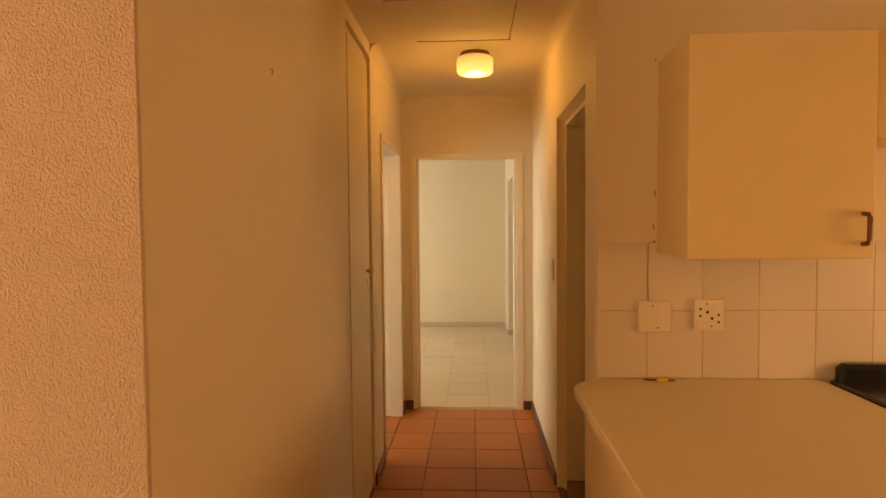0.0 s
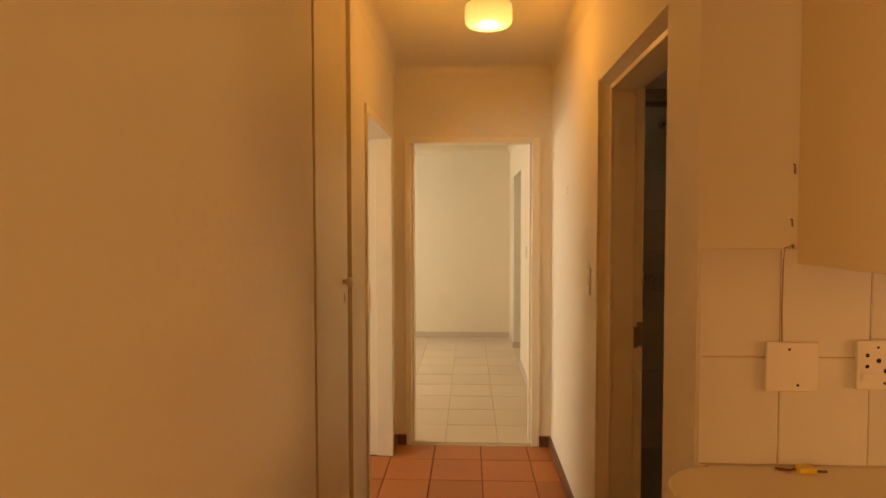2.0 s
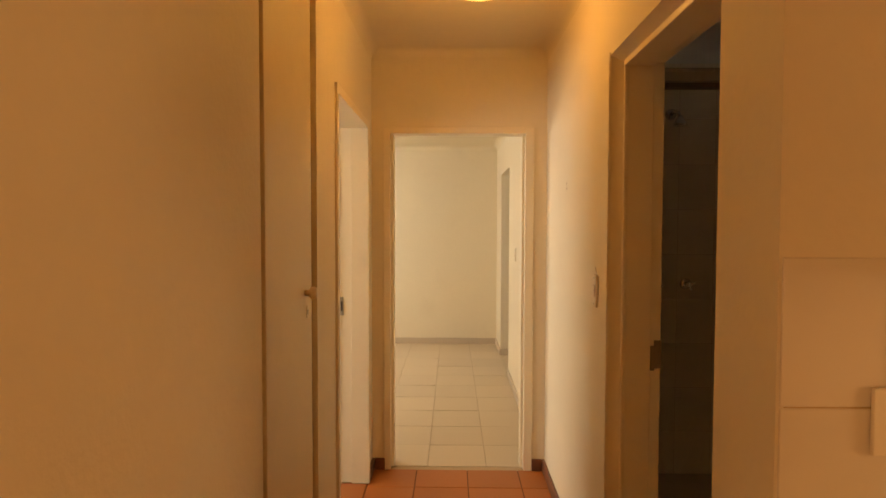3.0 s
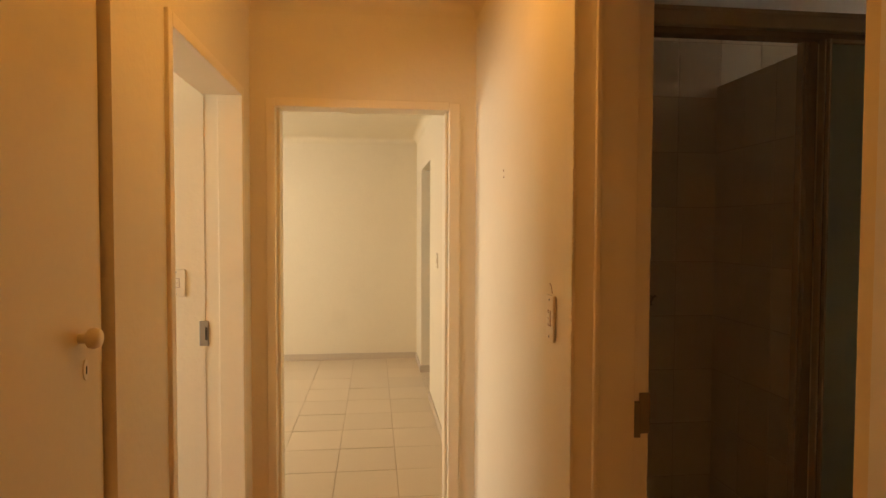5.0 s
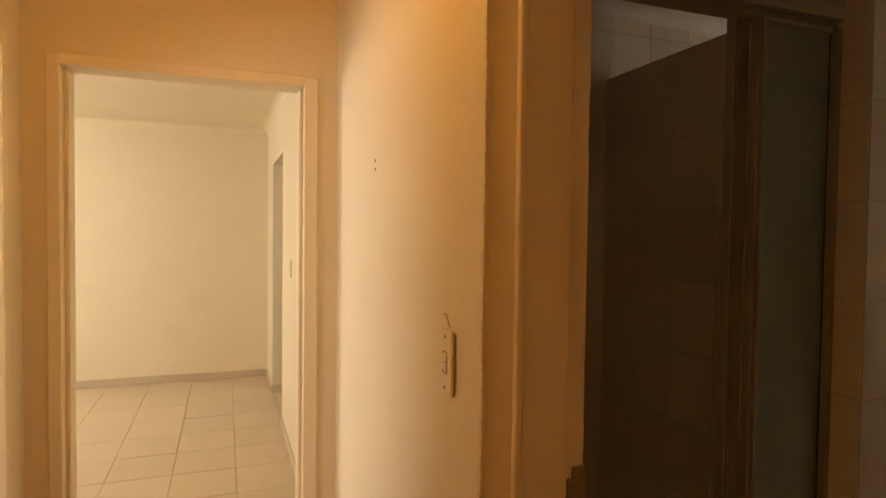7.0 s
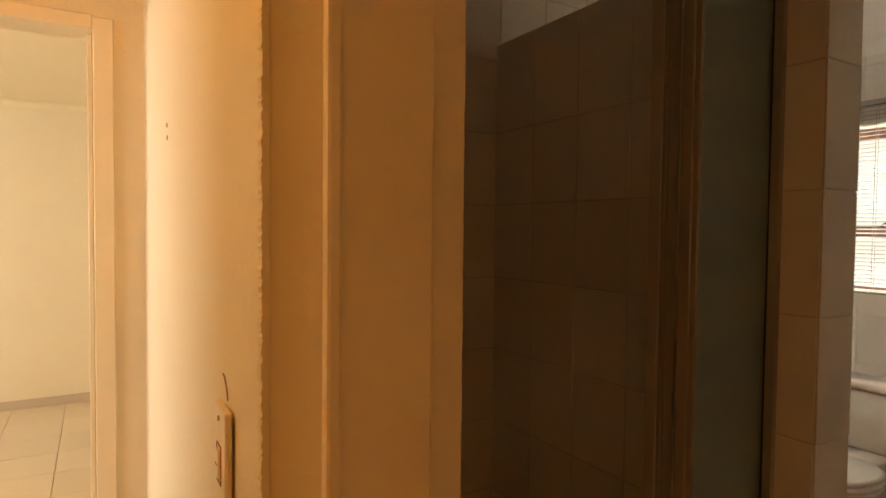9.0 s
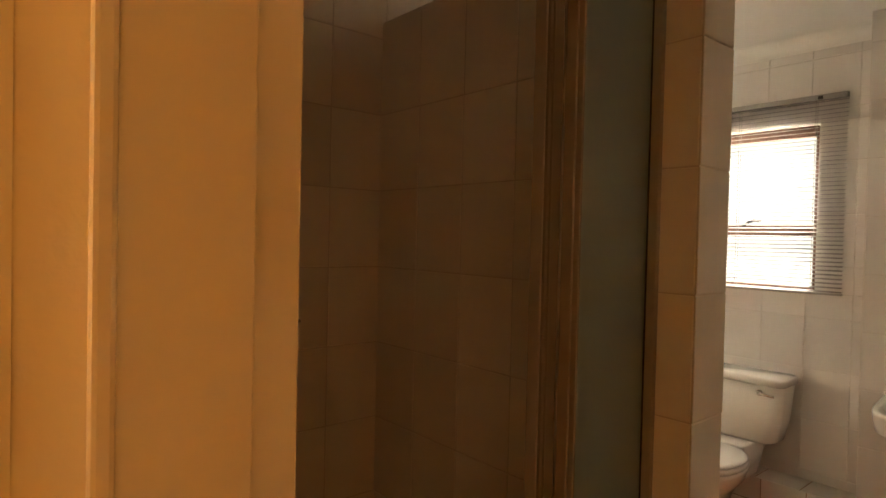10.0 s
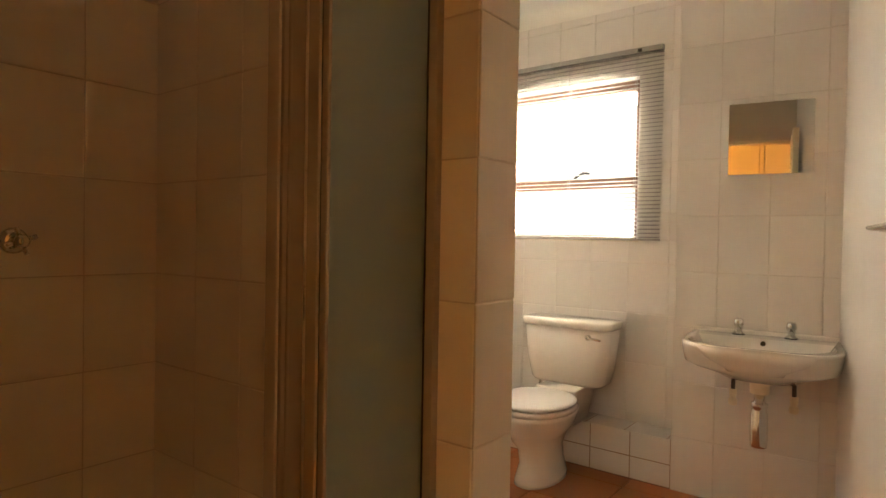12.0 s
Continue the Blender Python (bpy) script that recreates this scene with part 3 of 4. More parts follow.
bm = bmesh.new()
for k in range(14):
    y, z, w = 3.242 + rnd.uniform(-0.006, 0.010), 1.235 + rnd.uniform(-0.04, 0.04), rnd.uniform(0.001, 0.003)
    box(bm, XR - 0.0009, XR + 0.001, y - w, y + w, z - w * 1.5, z + w * 1.5)
structure("paint_scuff", bm, CABINET)

for i, (x, y, z) in enumerate(((XR, 3.833, 1.690), (XR, 3.830, 1.665))):
    pl = thing("wall_plug", (x, y, z), "old screw hole with a brown plug in the wall", "wall plug", "wall plugs")
    part("plug", lathe([(0.0045, -0.0015), (0.0045, 0.001)], axis="X", steps=10), LAMP_RIM, pl)

# ---- the kitchen ----
counter = thing("worktop", (0, 0, 0), "cream laminate worktop with rounded corner over the kitchen base unit", "worktop")
pts = [(0.56 + 0.0, 0.15), (1.440, 0.15), (1.440, 1.876), (0.66, 1.876)]
outline = [(0.535, 0.15), (1.440, 0.15), (1.440, 1.876), (0.655, 1.876), (0.655, 1.868)]
outline += [(0.655 - 0.12 * math.sin(radians(a)), 1.745 + 0.12 * math.cos(radians(a))) for a in range(0, 91, 10)]
secs = [[(x + (0.004 if z in (0.895, 0.93) and x < 0.7 else 0), y, z) for x, y in outline] for z in (0.895, 0.899, 0.926, 0.93)]
part("top", loft(secs), LAMINATE, counter)
part("edge_band", loft([[(x - (0.0015 if x < 0.66 else -0.0015), y - (0.0015 if y < 0.2 else 0), z) for x, y in outline] for z in (0.900, 0.925)]), CABINET, counter, "cream plastic edge band")
unit = thing("kitchen_base_unit", (0, 0, 0), "cream kitchen base unit under the worktop", "kitchen unit")
part("body", boxes((0.60, 1.40, 0.22, 1.87, 0.10, 0.894), bevel=0.003), CABINET, unit)
part("plinth", boxes((0.65, 1.36, 0.28, 1.86, 0.0, 0.099)), BROWN, unit, "brown plinth")

cab = thing("wall_cabinet", (0, 0, 0), "cream kitchen wall cabinet, one door shut, brown pull handle", "wall cabinet")
part("body", boxes((0.853, 1.415, 1.589, Y_KIT - 0.001, 1.395, 2.083), bevel=0.002), CABINET, cab)
cdoor = part("door", boxes((0.850, 1.413, 1.562, 1.5835, 1.388, 2.083), bevel=0.004), CABINET, cab, "cream flush cabinet door")
part("handle", tube([(1.378, 1.562, 1.433), (1.378, 1.540, 1.436), (1.378, 1.532, 1.448), (1.378, 1.531, 1.48), (1.378, 1.532, 1.512), (1.378, 1.540, 1.524), (1.378, 1.562, 1.527)], 0.0075),
     BROWN, cdoor, "brown plastic D handle", smooth=True)

cab2 = thing("wall_cabinet", (0, 0, 0), "cream kitchen wall cabinet beyond a narrow gap, mostly out of sight", "wall cabinet")
part("body", boxes((1.435, 1.95, 1.60, Y_KIT - 0.001, 1.76, 2.083), bevel=0.003), CABINET, cab2)

cooker = thing("cooker", (0, 0, 0), "black enamel cooker with raised rounded rim beside the worktop", "cooker")
part("body", boxes((1.455, 2.0, 1.25, 1.86, 0.02, 0.90), bevel=0.006), BLACK, cooker)
part("hob", loft([rounded_rect(1.76, 1.56, 0.901, 0.60, 0.62, 0.03), rounded_rect(1.76, 1.56, 0.93, 0.61, 0.63, 0.035), rounded_rect(1.76, 1.56, 0.937, 0.59, 0.61, 0.03)]), BLACK, cooker)
part("rim", loft([rounded_rect(1.77, 1.845, 0.93, 0.59, 0.05, 0.02), rounded_rect(1.77, 1.845, 0.982, 0.59, 0.05, 0.022), rounded_rect(1.77, 1.845, 0.998, 0.55, 0.03, 0.013)]), BLACK, cooker)

blank = thing("blanking_plate", (0.8415, Y_KIT - 0.006, 1.162), "square cream blanking plate with two screws on the kitchen tiles", "blanking plate")
part("plate", boxes((-0.058, 0.058, -0.009, 0, -0.056, 0.056), bevel=0.002), PLASTIC, blank)
part("screw", lathe([(0.003, -0.0105), (0.003, -0.008)], at=(-0.008, 0, 0.040), axis="Y", steps=10), DARK, blank)
part("screw", lathe([(0.003, -0.0105), (0.003, -0.008)], at=(0.012, 0, -0.041), axis="Y", steps=10), DARK, blank)
socket = thing("power_socket", (1.036, Y_KIT - 0.006, 1.168), "square cream double power socket with round holes on the kitchen tiles", "socket")
part("plate", boxes((-0.053, 0.053, -0.009, 0, -0.056, 0.056), bevel=0.002), PLASTIC, socket)
for x, z, r in ((-0.008, 0.040, 0.003), (0.008, -0.041, 0.003), (-0.031, 0.022, 0.0045), (-0.031, -0.003, 0.0045), (-0.006, 0.010, 0.0055),
                (0.010, -0.013, 0.0055), (0.034, 0.000, 0.0045), (0.034, -0.026, 0.0045)):
    part("hole", lathe([(r, -0.0096), (r, -0.008)], at=(x, 0, z), axis="Y", steps=12), DARK, socket, "dark round hole")
part("rocker", boxes((0.010, 0.042, -0.012, -0.008, 0.018, 0.036), bevel=0.001), PLASTIC, socket, "cream rocker")
part("rocker", boxes((-0.042, -0.012, -0.012, -0.008, -0.034, -0.018), bevel=0.001), PLASTIC, socket, "cream rocker")

clip = thing("key_tag", (0.862, 1.845, 0.931), "small yellow plastic tag with a brown string on the worktop", "tag")
part("tag", boxes((-0.018, 0.020, -0.014, 0.012, 0.0, 0.012), bevel=0.002), YELLOW, clip, "yellow plastic tag")
part("string", tube([(-0.060, 0.01, 0.003), (-0.035, 0.0, 0.003), (-0.014, 0.008, 0.003), (0.016, -0.004, 0.003), (0.045, -0.006, 0.003)], 0.0028, 6), BROWN, clip, "brown string")

for x, z, h in ((0.843, 2.089, 0.004), (0.8425, 1.609, 0.011), (0.839, 1.488, 0.008), (0.842, 1.434, 0.004)):
    pl = thing("screw_hook", (x, Y_KIT, z), "small brown screw in the kitchen wall" if h < 0.005 else "small bent brown nail in the kitchen wall", "screw", "old screws")
    part("screw", tube([(0, 0.001, h), (0, -0.004, h * 0.9), (0, -0.005, 0), (0.001, -0.004, -h)], 0.0022, 6), LAMP_RIM, pl)
nail = thing("wall_nail", (XL, 1.362, 1.942), "small brown nail in the plain passage wall", "nail")
part("nail", tube([(-0.001, 0, 0.010), (0.005, 0, 0.009), (0.006, 0.001, 0), (0.003, 0.002, -0.008)], 0.0014, 6), LAMP_RIM, nail)

cable = thing("cable_stub", (0, 0, 0), "thin brown cable run down the tile joint to the blanking plate", "cable")
part("cable", tube([(0.846, 1.876, 1.436), (0.824, 1.874, 1.432), (0.820, 1.873, 1.40), (0.819, 1.873, 1.30), (0.821, 1.873, 1.218)], 0.0013, 6), LAMP_RIM, cable)
rnd = random.Random(11)
bm = bmesh.new()
for k in range(9):
    x, z, w = 0.862 + 0.013 * k + rnd.uniform(-0.004, 0.004), 1.405 + rnd.uniform(-0.012, 0.010), rnd.uniform(0.001, 0.0035)
    box(bm, x - w, x + w, Y_KIT - 0.0042, Y_KIT - 0.003, z - w * 0.6, z + w * 0.6)
chips = part("paint_chips", bm, BROWN, None, "small brown chips where the wall meets the tiles")
tagged(chips, category="stain", kind="stuff")

# ---- the bathroom's shower ----
shower = thing("shower_screen", (0, 0, 0), "bronze aluminium shower screen with an obscured glass panel, its opening clear", "shower screen")
part("header", boxes((0.839, 1.7365, 3.222, 3.278, 2.040, 2.092), (0.839, 1.7365, 3.219, 3.223, 2.076, 2.090), bevel=0.003), ALU_LIGHT, shower, "worn aluminium header")
part("track", boxes((0.839, 1.7365, 3.240, 3.286, 2.021, 2.039), bevel=0.002), ALUMINIUM, shower, "dark sliding track")
part("stile", boxes((1.418, 1.457, 3.258, 3.282, 0.17, 2.020), (1.425, 1.431, 3.255, 3.2585, 0.17, 2.018), bevel=0.002), ALUMINIUM, shower, "wide bronze stile")
part("stile", boxes((1.4125, 1.4175, 3.262, 3.288, 0.17, 2.020), bevel=0.002), ALU_LIGHT, shower, "worn aluminium edge")
panel = part("panel", boxes((1.476, 1.708, 3.240, 3.246, 0.19, 2.010)), OBSCURE, shower, "greenish obscured glass panel")
part("panel_frame", boxes((1.458, 1.464, 3.232, 3.256, 0.16, 2.020), (1.470, 1.477, 3.226, 3.256, 0.16, 2.020), (1.477, 1.707, 3.230, 3.254, 2.008, 2.020),
                          (1.477, 1.707, 3.230, 3.254, 0.16, 0.192), bevel=0.002), ALU_LIGHT, shower, "thin aluminium panel frame")
part("seal", boxes((1.4644, 1.4696, 3.238, 3.252, 0.17, 2.018), (1.7064, 1.7078, 3.236, 3.2395, 0.19, 2.007)), RUBBER, shower, "black rubber seal")
part("wall_channel", boxes((1.708, 1.717, 3.218, 3.270, 0.16, 2.020), (1.7178, 1.7365, 3.226, 3.270, 0.16, 2.020), bevel=0.002), ALU_LIGHT, shower, "aluminium wall channel")
tray = thing("shower_kerb", (0, 0, 0), "tiled kerb with an added unseen bounce floor under the shower screen", "shower kerb")
# Pale floor, out of view, added to bounce light onto the shower walls.
part("bounce_floor", boxes((0.843, 1.735, 3.312, 4.232, BF, 0.085), bevel=0.004), CERAMIC, tray, "unseen pale floor added to bounce light")
part("kerb", boxes((0.839, 1.7365, 3.19, 3.31, BF, 0.158), bevel=0.004), WALL_TILE, tray)


def shower_tap(x, z):
    ob = thing("shower_tap", (x, Y_SN - 0.007, z), "chrome cross-head shower tap on the tiled shower wall", "tap", "shower taps")
    part("rose", lathe([(0.031, 0.0), (0.030, -0.008), (0.017, -0.014)], axis="Y", steps=24), CHROME, ob, "round chrome rose", smooth=True)
    part("spindle", lathe([(0.011, -0.012), (0.011, -0.045), (0.016, -0.048), (0.016, -0.062), (0.006, -0.066)], axis="Y", steps=16), CHROME, ob, smooth=True)
    for k in range(4):
        a = radians(20 + 90 * k)
        part("lever", tube([(0.008 * math.cos(a), -0.054, 0.008 * math.sin(a)), (0.024 * math.cos(a), -0.055, 0.024 * math.sin(a)),
                            (0.033 * math.cos(a), -0.056, 0.033 * math.sin(a))], 0.0055, 8), CHROME, ob, smooth=True)
    return ob


shower_tap(1.227, 1.146)
shower_tap(1.397, 1.162)
head = thing("wall_shower", (1.30, Y_SN - 0.007, 2.10), "chrome shower head on a short arm on the tiled wall", "shower head")
part("rose", lathe([(0.030, 0.0), (0.028, -0.008), (0.012, -0.012)], axis="Y", steps=24), CHROME, head, smooth=True)
part("arm", tube([(0, 0, 0), (0, -0.06, 0.004), (0, -0.11, -0.01), (0, -0.14, -0.035)], 0.010, 12), CHROME, head, smooth=True)
part("spray", lathe([(0.014, 0.0), (0.020, -0.015), (0.034, -0.040), (0.036, -0.050), (0.030, -0.052)], at=(0, -0.145, -0.035), axis="Z", steps=24), CHROME, head, smooth=True)

# ---- toilet ----
toilet = thing("toilet", (3.850, 3.903, BF), "white ceramic toilet with cistern, lid down, on red tiles", "toilet")


def oval(cx, cy, z, a_front, a_back, w, n=28, pw=2.2):
    pts = []
    for i in range(n):
        t = 2 * math.pi * i / n
        c, s = math.cos(t), math.sin(t)
        c2 = math.copysign(abs(c) ** (2 / pw), c)
        s2 = math.copysign(abs(s) ** (2 / pw), s)
        pts.append(Vector((cx + c2 * (a_back if c > 0 else a_front), cy + s2 * w, z)))
    return pts


part("pan", loft([oval(-0.42, 0, 0.0, 0.175, 0.19, 0.098), oval(-0.42, 0, 0.02, 0.172, 0.19, 0.096), oval(-0.43, 0, 0.09, 0.128, 0.18, 0.080),
                  oval(-0.45, 0, 0.16, 0.125, 0.19, 0.082), oval(-0.475, 0, 0.23, 0.160, 0.22, 0.118), oval(-0.48, 0, 0.275, 0.198, 0.25, 0.155),
                  oval(-0.48, 0, 0.325, 0.222, 0.26, 0.172), oval(-0.48, 0, 0.348, 0.225, 0.26, 0.175)]), CERAMIC, toilet, smooth=True)
part("back_shelf", loft([rounded_rect(-0.18, 0, 0.22, 0.24, 0.17, 0.03), rounded_rect(-0.17, 0, 0.33, 0.27, 0.20, 0.03), rounded_rect(-0.165, 0, 0.395, 0.27, 0.22, 0.025), rounded_rect(-0.165, 0, 0.402, 0.26, 0.21, 0.02)]),
     CERAMIC, toilet, smooth=True)
part("seat", loft([oval(-0.475, 0, 0.349, 0.228, 0.19, 0.178), oval(-0.475, 0, 0.354, 0.233, 0.192, 0.183), oval(-0.475, 0, 0.368, 0.233, 0.192, 0.183), oval(-0.475, 0, 0.372, 0.228, 0.19, 0.178)]),
     SEAT, toilet, "white plastic seat", smooth=True)
part("lid", loft([oval(-0.475, 0, 0.376, 0.224, 0.19, 0.175), oval(-0.475, 0, 0.380, 0.229, 0.192, 0.180), oval(-0.475, 0, 0.391, 0.228, 0.190, 0.178), oval(-0.475, 0, 0.397, 0.208, 0.175, 0.160)]),
     SEAT, toilet, "white plastic lid", smooth=True)
for s in (1, -1):
    part("hinge", boxes((-0.292, -0.268, s * 0.07 - 0.015, s * 0.07 + 0.015, 0.350, 0.402), bevel=0.004), SEAT, toilet, "white seat hinge")
part("supply_valve", tube([(-0.070, 0.195, 0.318), (-0.070, 0.195, 0.372), (-0.085, 0.185, 0.400), (-0.100, 0.165, 0.420)], 0.009, 10), STEEL, toilet, "dull steel supply valve", smooth=True)
part("cistern", loft([rounded_rect(-0.112, 0, 0.402, 0.15, 0.36, 0.05), rounded_rect(-0.112, 0, 0.418, 0.17, 0.40, 0.055), rounded_rect(-0.112, 0, 0.52, 0.185, 0.44, 0.05),
                      rounded_rect(-0.112, 0, 0.69, 0.195, 0.465, 0.04)]), CERAMIC, toilet, smooth=True)
part("cistern_lid", loft([rounded_rect(-0.114, 0, 0.691, 0.205, 0.475, 0.04), rounded_rect(-0.114, 0, 0.697, 0.216, 0.488, 0.045), rounded_rect(-0.114, 0, 0.722, 0.216, 0.488, 0.045),
                          rounded_rect(-0.114, 0, 0.731, 0.200, 0.472, 0.04)]), CERAMIC, toilet, smooth=True)
part("flush_lever", tube([(-0.205, -0.135, 0.655), (-0.228, -0.135, 0.655), (-0.232, -0.150, 0.654), (-0.232, -0.205, 0.650)], 0.006, 10), CHROME, toilet, "chrome flush lever", smooth=True)
part("lever_boss", lathe([(0.014, -0.206), (0.014, -0.222), (0.010, -0.228)], at=(0, -0.135, 0.655), axis="X", steps=16), CHROME, toilet, "chrome lever boss", smooth=True)

# ---- basin ----
basin = thing("wash_basin", (3.706, 3.010, 0.805), "white ceramic wash basin hung on the tiled wall, chrome pillar taps", "wash basin")
basin.rotation_euler = (0, 0, radians(BASIN_TURN))
bw = 0.556


def basin_ring(z, fx, w, inset=0.0, back=0.0, n=10, pw=3.4):
    pts = [Vector((-back, -w / 2, z)), Vector((-back, w / 2, z))]
    for i in range(2 * n + 1):
        t = math.pi / 2 - math.pi * i / (2 * n)
        c, s = math.cos(t), math.sin(t)
        pts.append(Vector((-back - 0.02 - (fx - 0.02) * abs(c) ** (2 / pw), math.copysign(abs(s) ** (2 / pw), s) * w / 2, z)))
    return pts


part("bowl", loft([basin_ring(-0.168, 0.16, 0.16), basin_ring(-0.158, 0.25, 0.28), basin_ring(-0.125, 0.33, 0.38), basin_ring(-0.100, 0.395, 0.49, pw=4.2),
                   basin_ring(-0.078, 0.428, bw - 0.016, pw=5.2), basin_ring(-0.045, 0.438, bw - 0.004, pw=5.2), basin_ring(-0.012, 0.448, bw, pw=5.2), basin_ring(-0.003, 0.446, bw - 0.004, pw=5.2),
                   basin_ring(0.0, 0.438, bw - 0.016, pw=5.2),
                   basin_ring(0.0, 0.425, bw - 0.045, back=0.001), basin_ring(-0.006, 0.402, bw - 0.07, back=0.100),
                   basin_ring(-0.045, 0.375, bw - 0.12, back=0.108), basin_ring(-0.095, 0.285, 0.27, back=0.14), basin_ring(-0.11, 0.15, 0.10, back=0.17)]),
     CERAMIC, basin, smooth=True)
part("splash_lip", loft([rounded_rect(-0.010, 0, -0.01, 0.018, bw, 0.006), rounded_rect(-0.010, 0, 0.012, 0.018, bw, 0.006), rounded_rect(-0.010, 0, 0.016, 0.012, bw - 0.01, 0.004)]),
     CERAMIC, basin, smooth=True)
for s in (1, -1):
    tap = part("tap", lathe([(0.021, 0.0), (0.021, 0.006), (0.013, 0.012), (0.013, 0.030), (0.017, 0.036), (0.019, 0.040), (0.018, 0.060), (0.012, 0.066)], at=(-0.05, s * 0.096, 0.0), steps=20), CHROME, basin,
               "chrome pillar tap", smooth=True)
    part("spout", tube([(-0.055, s * 0.096, 0.024), (-0.085, s * 0.096, 0.026), (-0.112, s * 0.096, 0.014)], 0.009, 10), CHROME, tap, smooth=True)
    part("seal", lathe([(0.024, -0.002), (0.024, 0.002)], at=(-0.05, s * 0.096, 0.0), steps=20), RUBBER, tap, "black rubber washer")
    part("supply_pipe", tube([(-0.05, s * 0.110, -0.10), (-0.05, s * 0.112, -0.235)], 0.0085, 8), COPPER, basin, "tarnished supply pipe", smooth=True)
    part("supply_nut", lathe([(0.010, -0.304), (0.017, -0.300), (0.018, -0.280), (0.012, -0.272), (0.012, -0.262), (0.015, -0.258), (0.015, -0.234)], at=(-0.05, s * 0.112, 0), steps=12), PLASTIC, basin, "cream pipe nut")
part("bracket", boxes((-0.045, 0.0, 0.212, 0.228, -0.168, -0.120), bevel=0.004), PLASTIC, basin, "small cream hanging bracket")
part("overflow", lathe([(0.010, -0.001), (0.010, 0.004)], at=(-0.106, 0.0, -0.024), axis="X", steps=16), DARK, basin, "dark overflow hole")
part("waste", lathe([(0.034, -0.205), (0.036, -0.165), (0.030, -0.150)], at=(-0.20, 0, 0), steps=20), PLASTIC, basin, "cream waste collar", smooth=True)
part("trap", lathe([(0.012, -0.420), (0.030, -0.416), (0.032, -0.405), (0.032, -0.290), (0.027, -0.272), (0.027, -0.262), (0.030, -0.258), (0.030, -0.245), (0.020, -0.238), (0.020, -0.206)], at=(-0.20, 0, 0), steps=24),
     CHROME, basin, "chrome bottle trap", smooth=True)

mirror = thing("wall_mirror", (3.696, 3.010, 1.628), "frameless rectangular wall mirror above the basin", "mirror")
part("glass", boxes((-0.006, 0.0, -0.157, 0.157, -0.150, 0.150), bevel=0.001), MIRROR, mirror)
mirror.rotation_euler = (0, 0, radians(BASIN_TURN + 4.6))

rail = thing("towel_rail", (0, 0, 0), "thin white towel rail on the bathroom's plain wall", "towel rail")
part("bar", tube([(2.41, 2.630, 1.222), (1.72, 2.537, 1.222)], 0.0036, 8), SEAT, rail, smooth=True)
for x in (2.40, 1.75):
    yy = 2.36 + (x - 0.83) * 0.1352
    part("bracket", tube([(x, yy + 0.056, 1.222), (x + 0.002, yy + 0.02, 1.216), (x, yy - 0.004, 1.212)], 0.0045, 8), SEAT, rail)

# ---- window and blind ----
win = thing("window_bathroom", (0, 0, 0), "brown wooden window with one upper sash and a lower pane, full of daylight", "window")
win["kind"] = "structure"
fx0, fx1 = 3.93, 3.975
part("window_frame", boxes((fx0, fx1, W_Y0, W_Y0 + 0.035, W_Z0, W_Z1), (fx0, fx1, W_Y1 - 0.035, W_Y1, W_Z0, W_Z1),
                           (fx0, fx1, W_Y0 + 0.035, W_Y1 - 0.035, W_Z1 - 0.055, W_Z1), (fx0, fx1, W_Y0 + 0.035, W_Y1 - 0.035, W_Z0, W_Z0 + 0.02),
                           (fx0, fx1, W_Y0 + 0.035, W_Y1 - 0.035, 1.466, 1.526), bevel=0.003), WOOD, win, "varnished brown window frame")
for z0, z1 in ((W_Z0 + 0.02, 1.466), (1.526, W_Z1 - 0.055)):
    p_ = part("pane", boxes((3.950, 3.954, W_Y0 + 0.035, W_Y1 - 0.035, z0, z1)), CLEAR, win, "clear glass")
    p_.visible_shadow = False
part("stay", tube([(3.926, 3.995, 1.524), (3.918, 3.965, 1.540), (3.914, 3.935, 1.552), (3.914, 3.900, 1.548)], 0.0075, 8), BLACK, win, "dark window catch")
sill = structure("window_sill", boxes((3.858, 3.93, W_Y0 - 0.01, W_Y1 + 0.01, W_Z0 - 0.012, W_Z0 + 0.003), bevel=0.002), WALL_TILE)

blind = thing("venetian_blind", (3.836, 0, 0), "grey-white venetian blind over the bathroom window, slats open", "blind")
B0, B1 = 3.498, 4.47
part("headrail", boxes((-0.014, 0.016, B0, B1, 2.120, 2.145), bevel=0.002), BLIND, blind)
n_slats = 46
slat_bm = bmesh.new()
prof = [(-0.0125, -0.0036), (-0.006, -0.0002), (0.0, 0.0014), (0.006, 0.0018), (0.0125, 0.0008)]
secs = []
for y in (B0, B1):
    secs.append([(x, y, z) for x, z in prof] + [(x, y, z - 0.0009) for x, z in reversed(prof)])
loft(secs, slat_bm)
first = part("slat", slat_bm, BLIND, blind)
first.location = (0, 0, 1.21)
for k in range(1, n_slats):
    c = first.copy()
    scene.collection.objects.link(c)
    c.parent = blind
    c.location = (0, 0, 1.21 + k * (2.112 - 1.21) / (n_slats - 1))
part("bottom_rail", boxes((-0.010, 0.010, B0, B1, 1.192, 1.202), bevel=0.002), BLIND, blind)
for y in (B0 + 0.13, (B0 + B1) / 2, B1 - 0.13):
    part("ladder_cord", boxes((-0.0135, -0.0125, y - 0.001, y + 0.001, 1.19, 2.120), (0.0125, 0.0135, y - 0.001, y + 0.001, 1.19, 2.120)), BLIND, blind)
part("knob", boxes((-0.020, -0.014, 3.60, 3.62, 2.122, 2.138), bevel=0.001), DARK, blind, "small dark blind fitting")

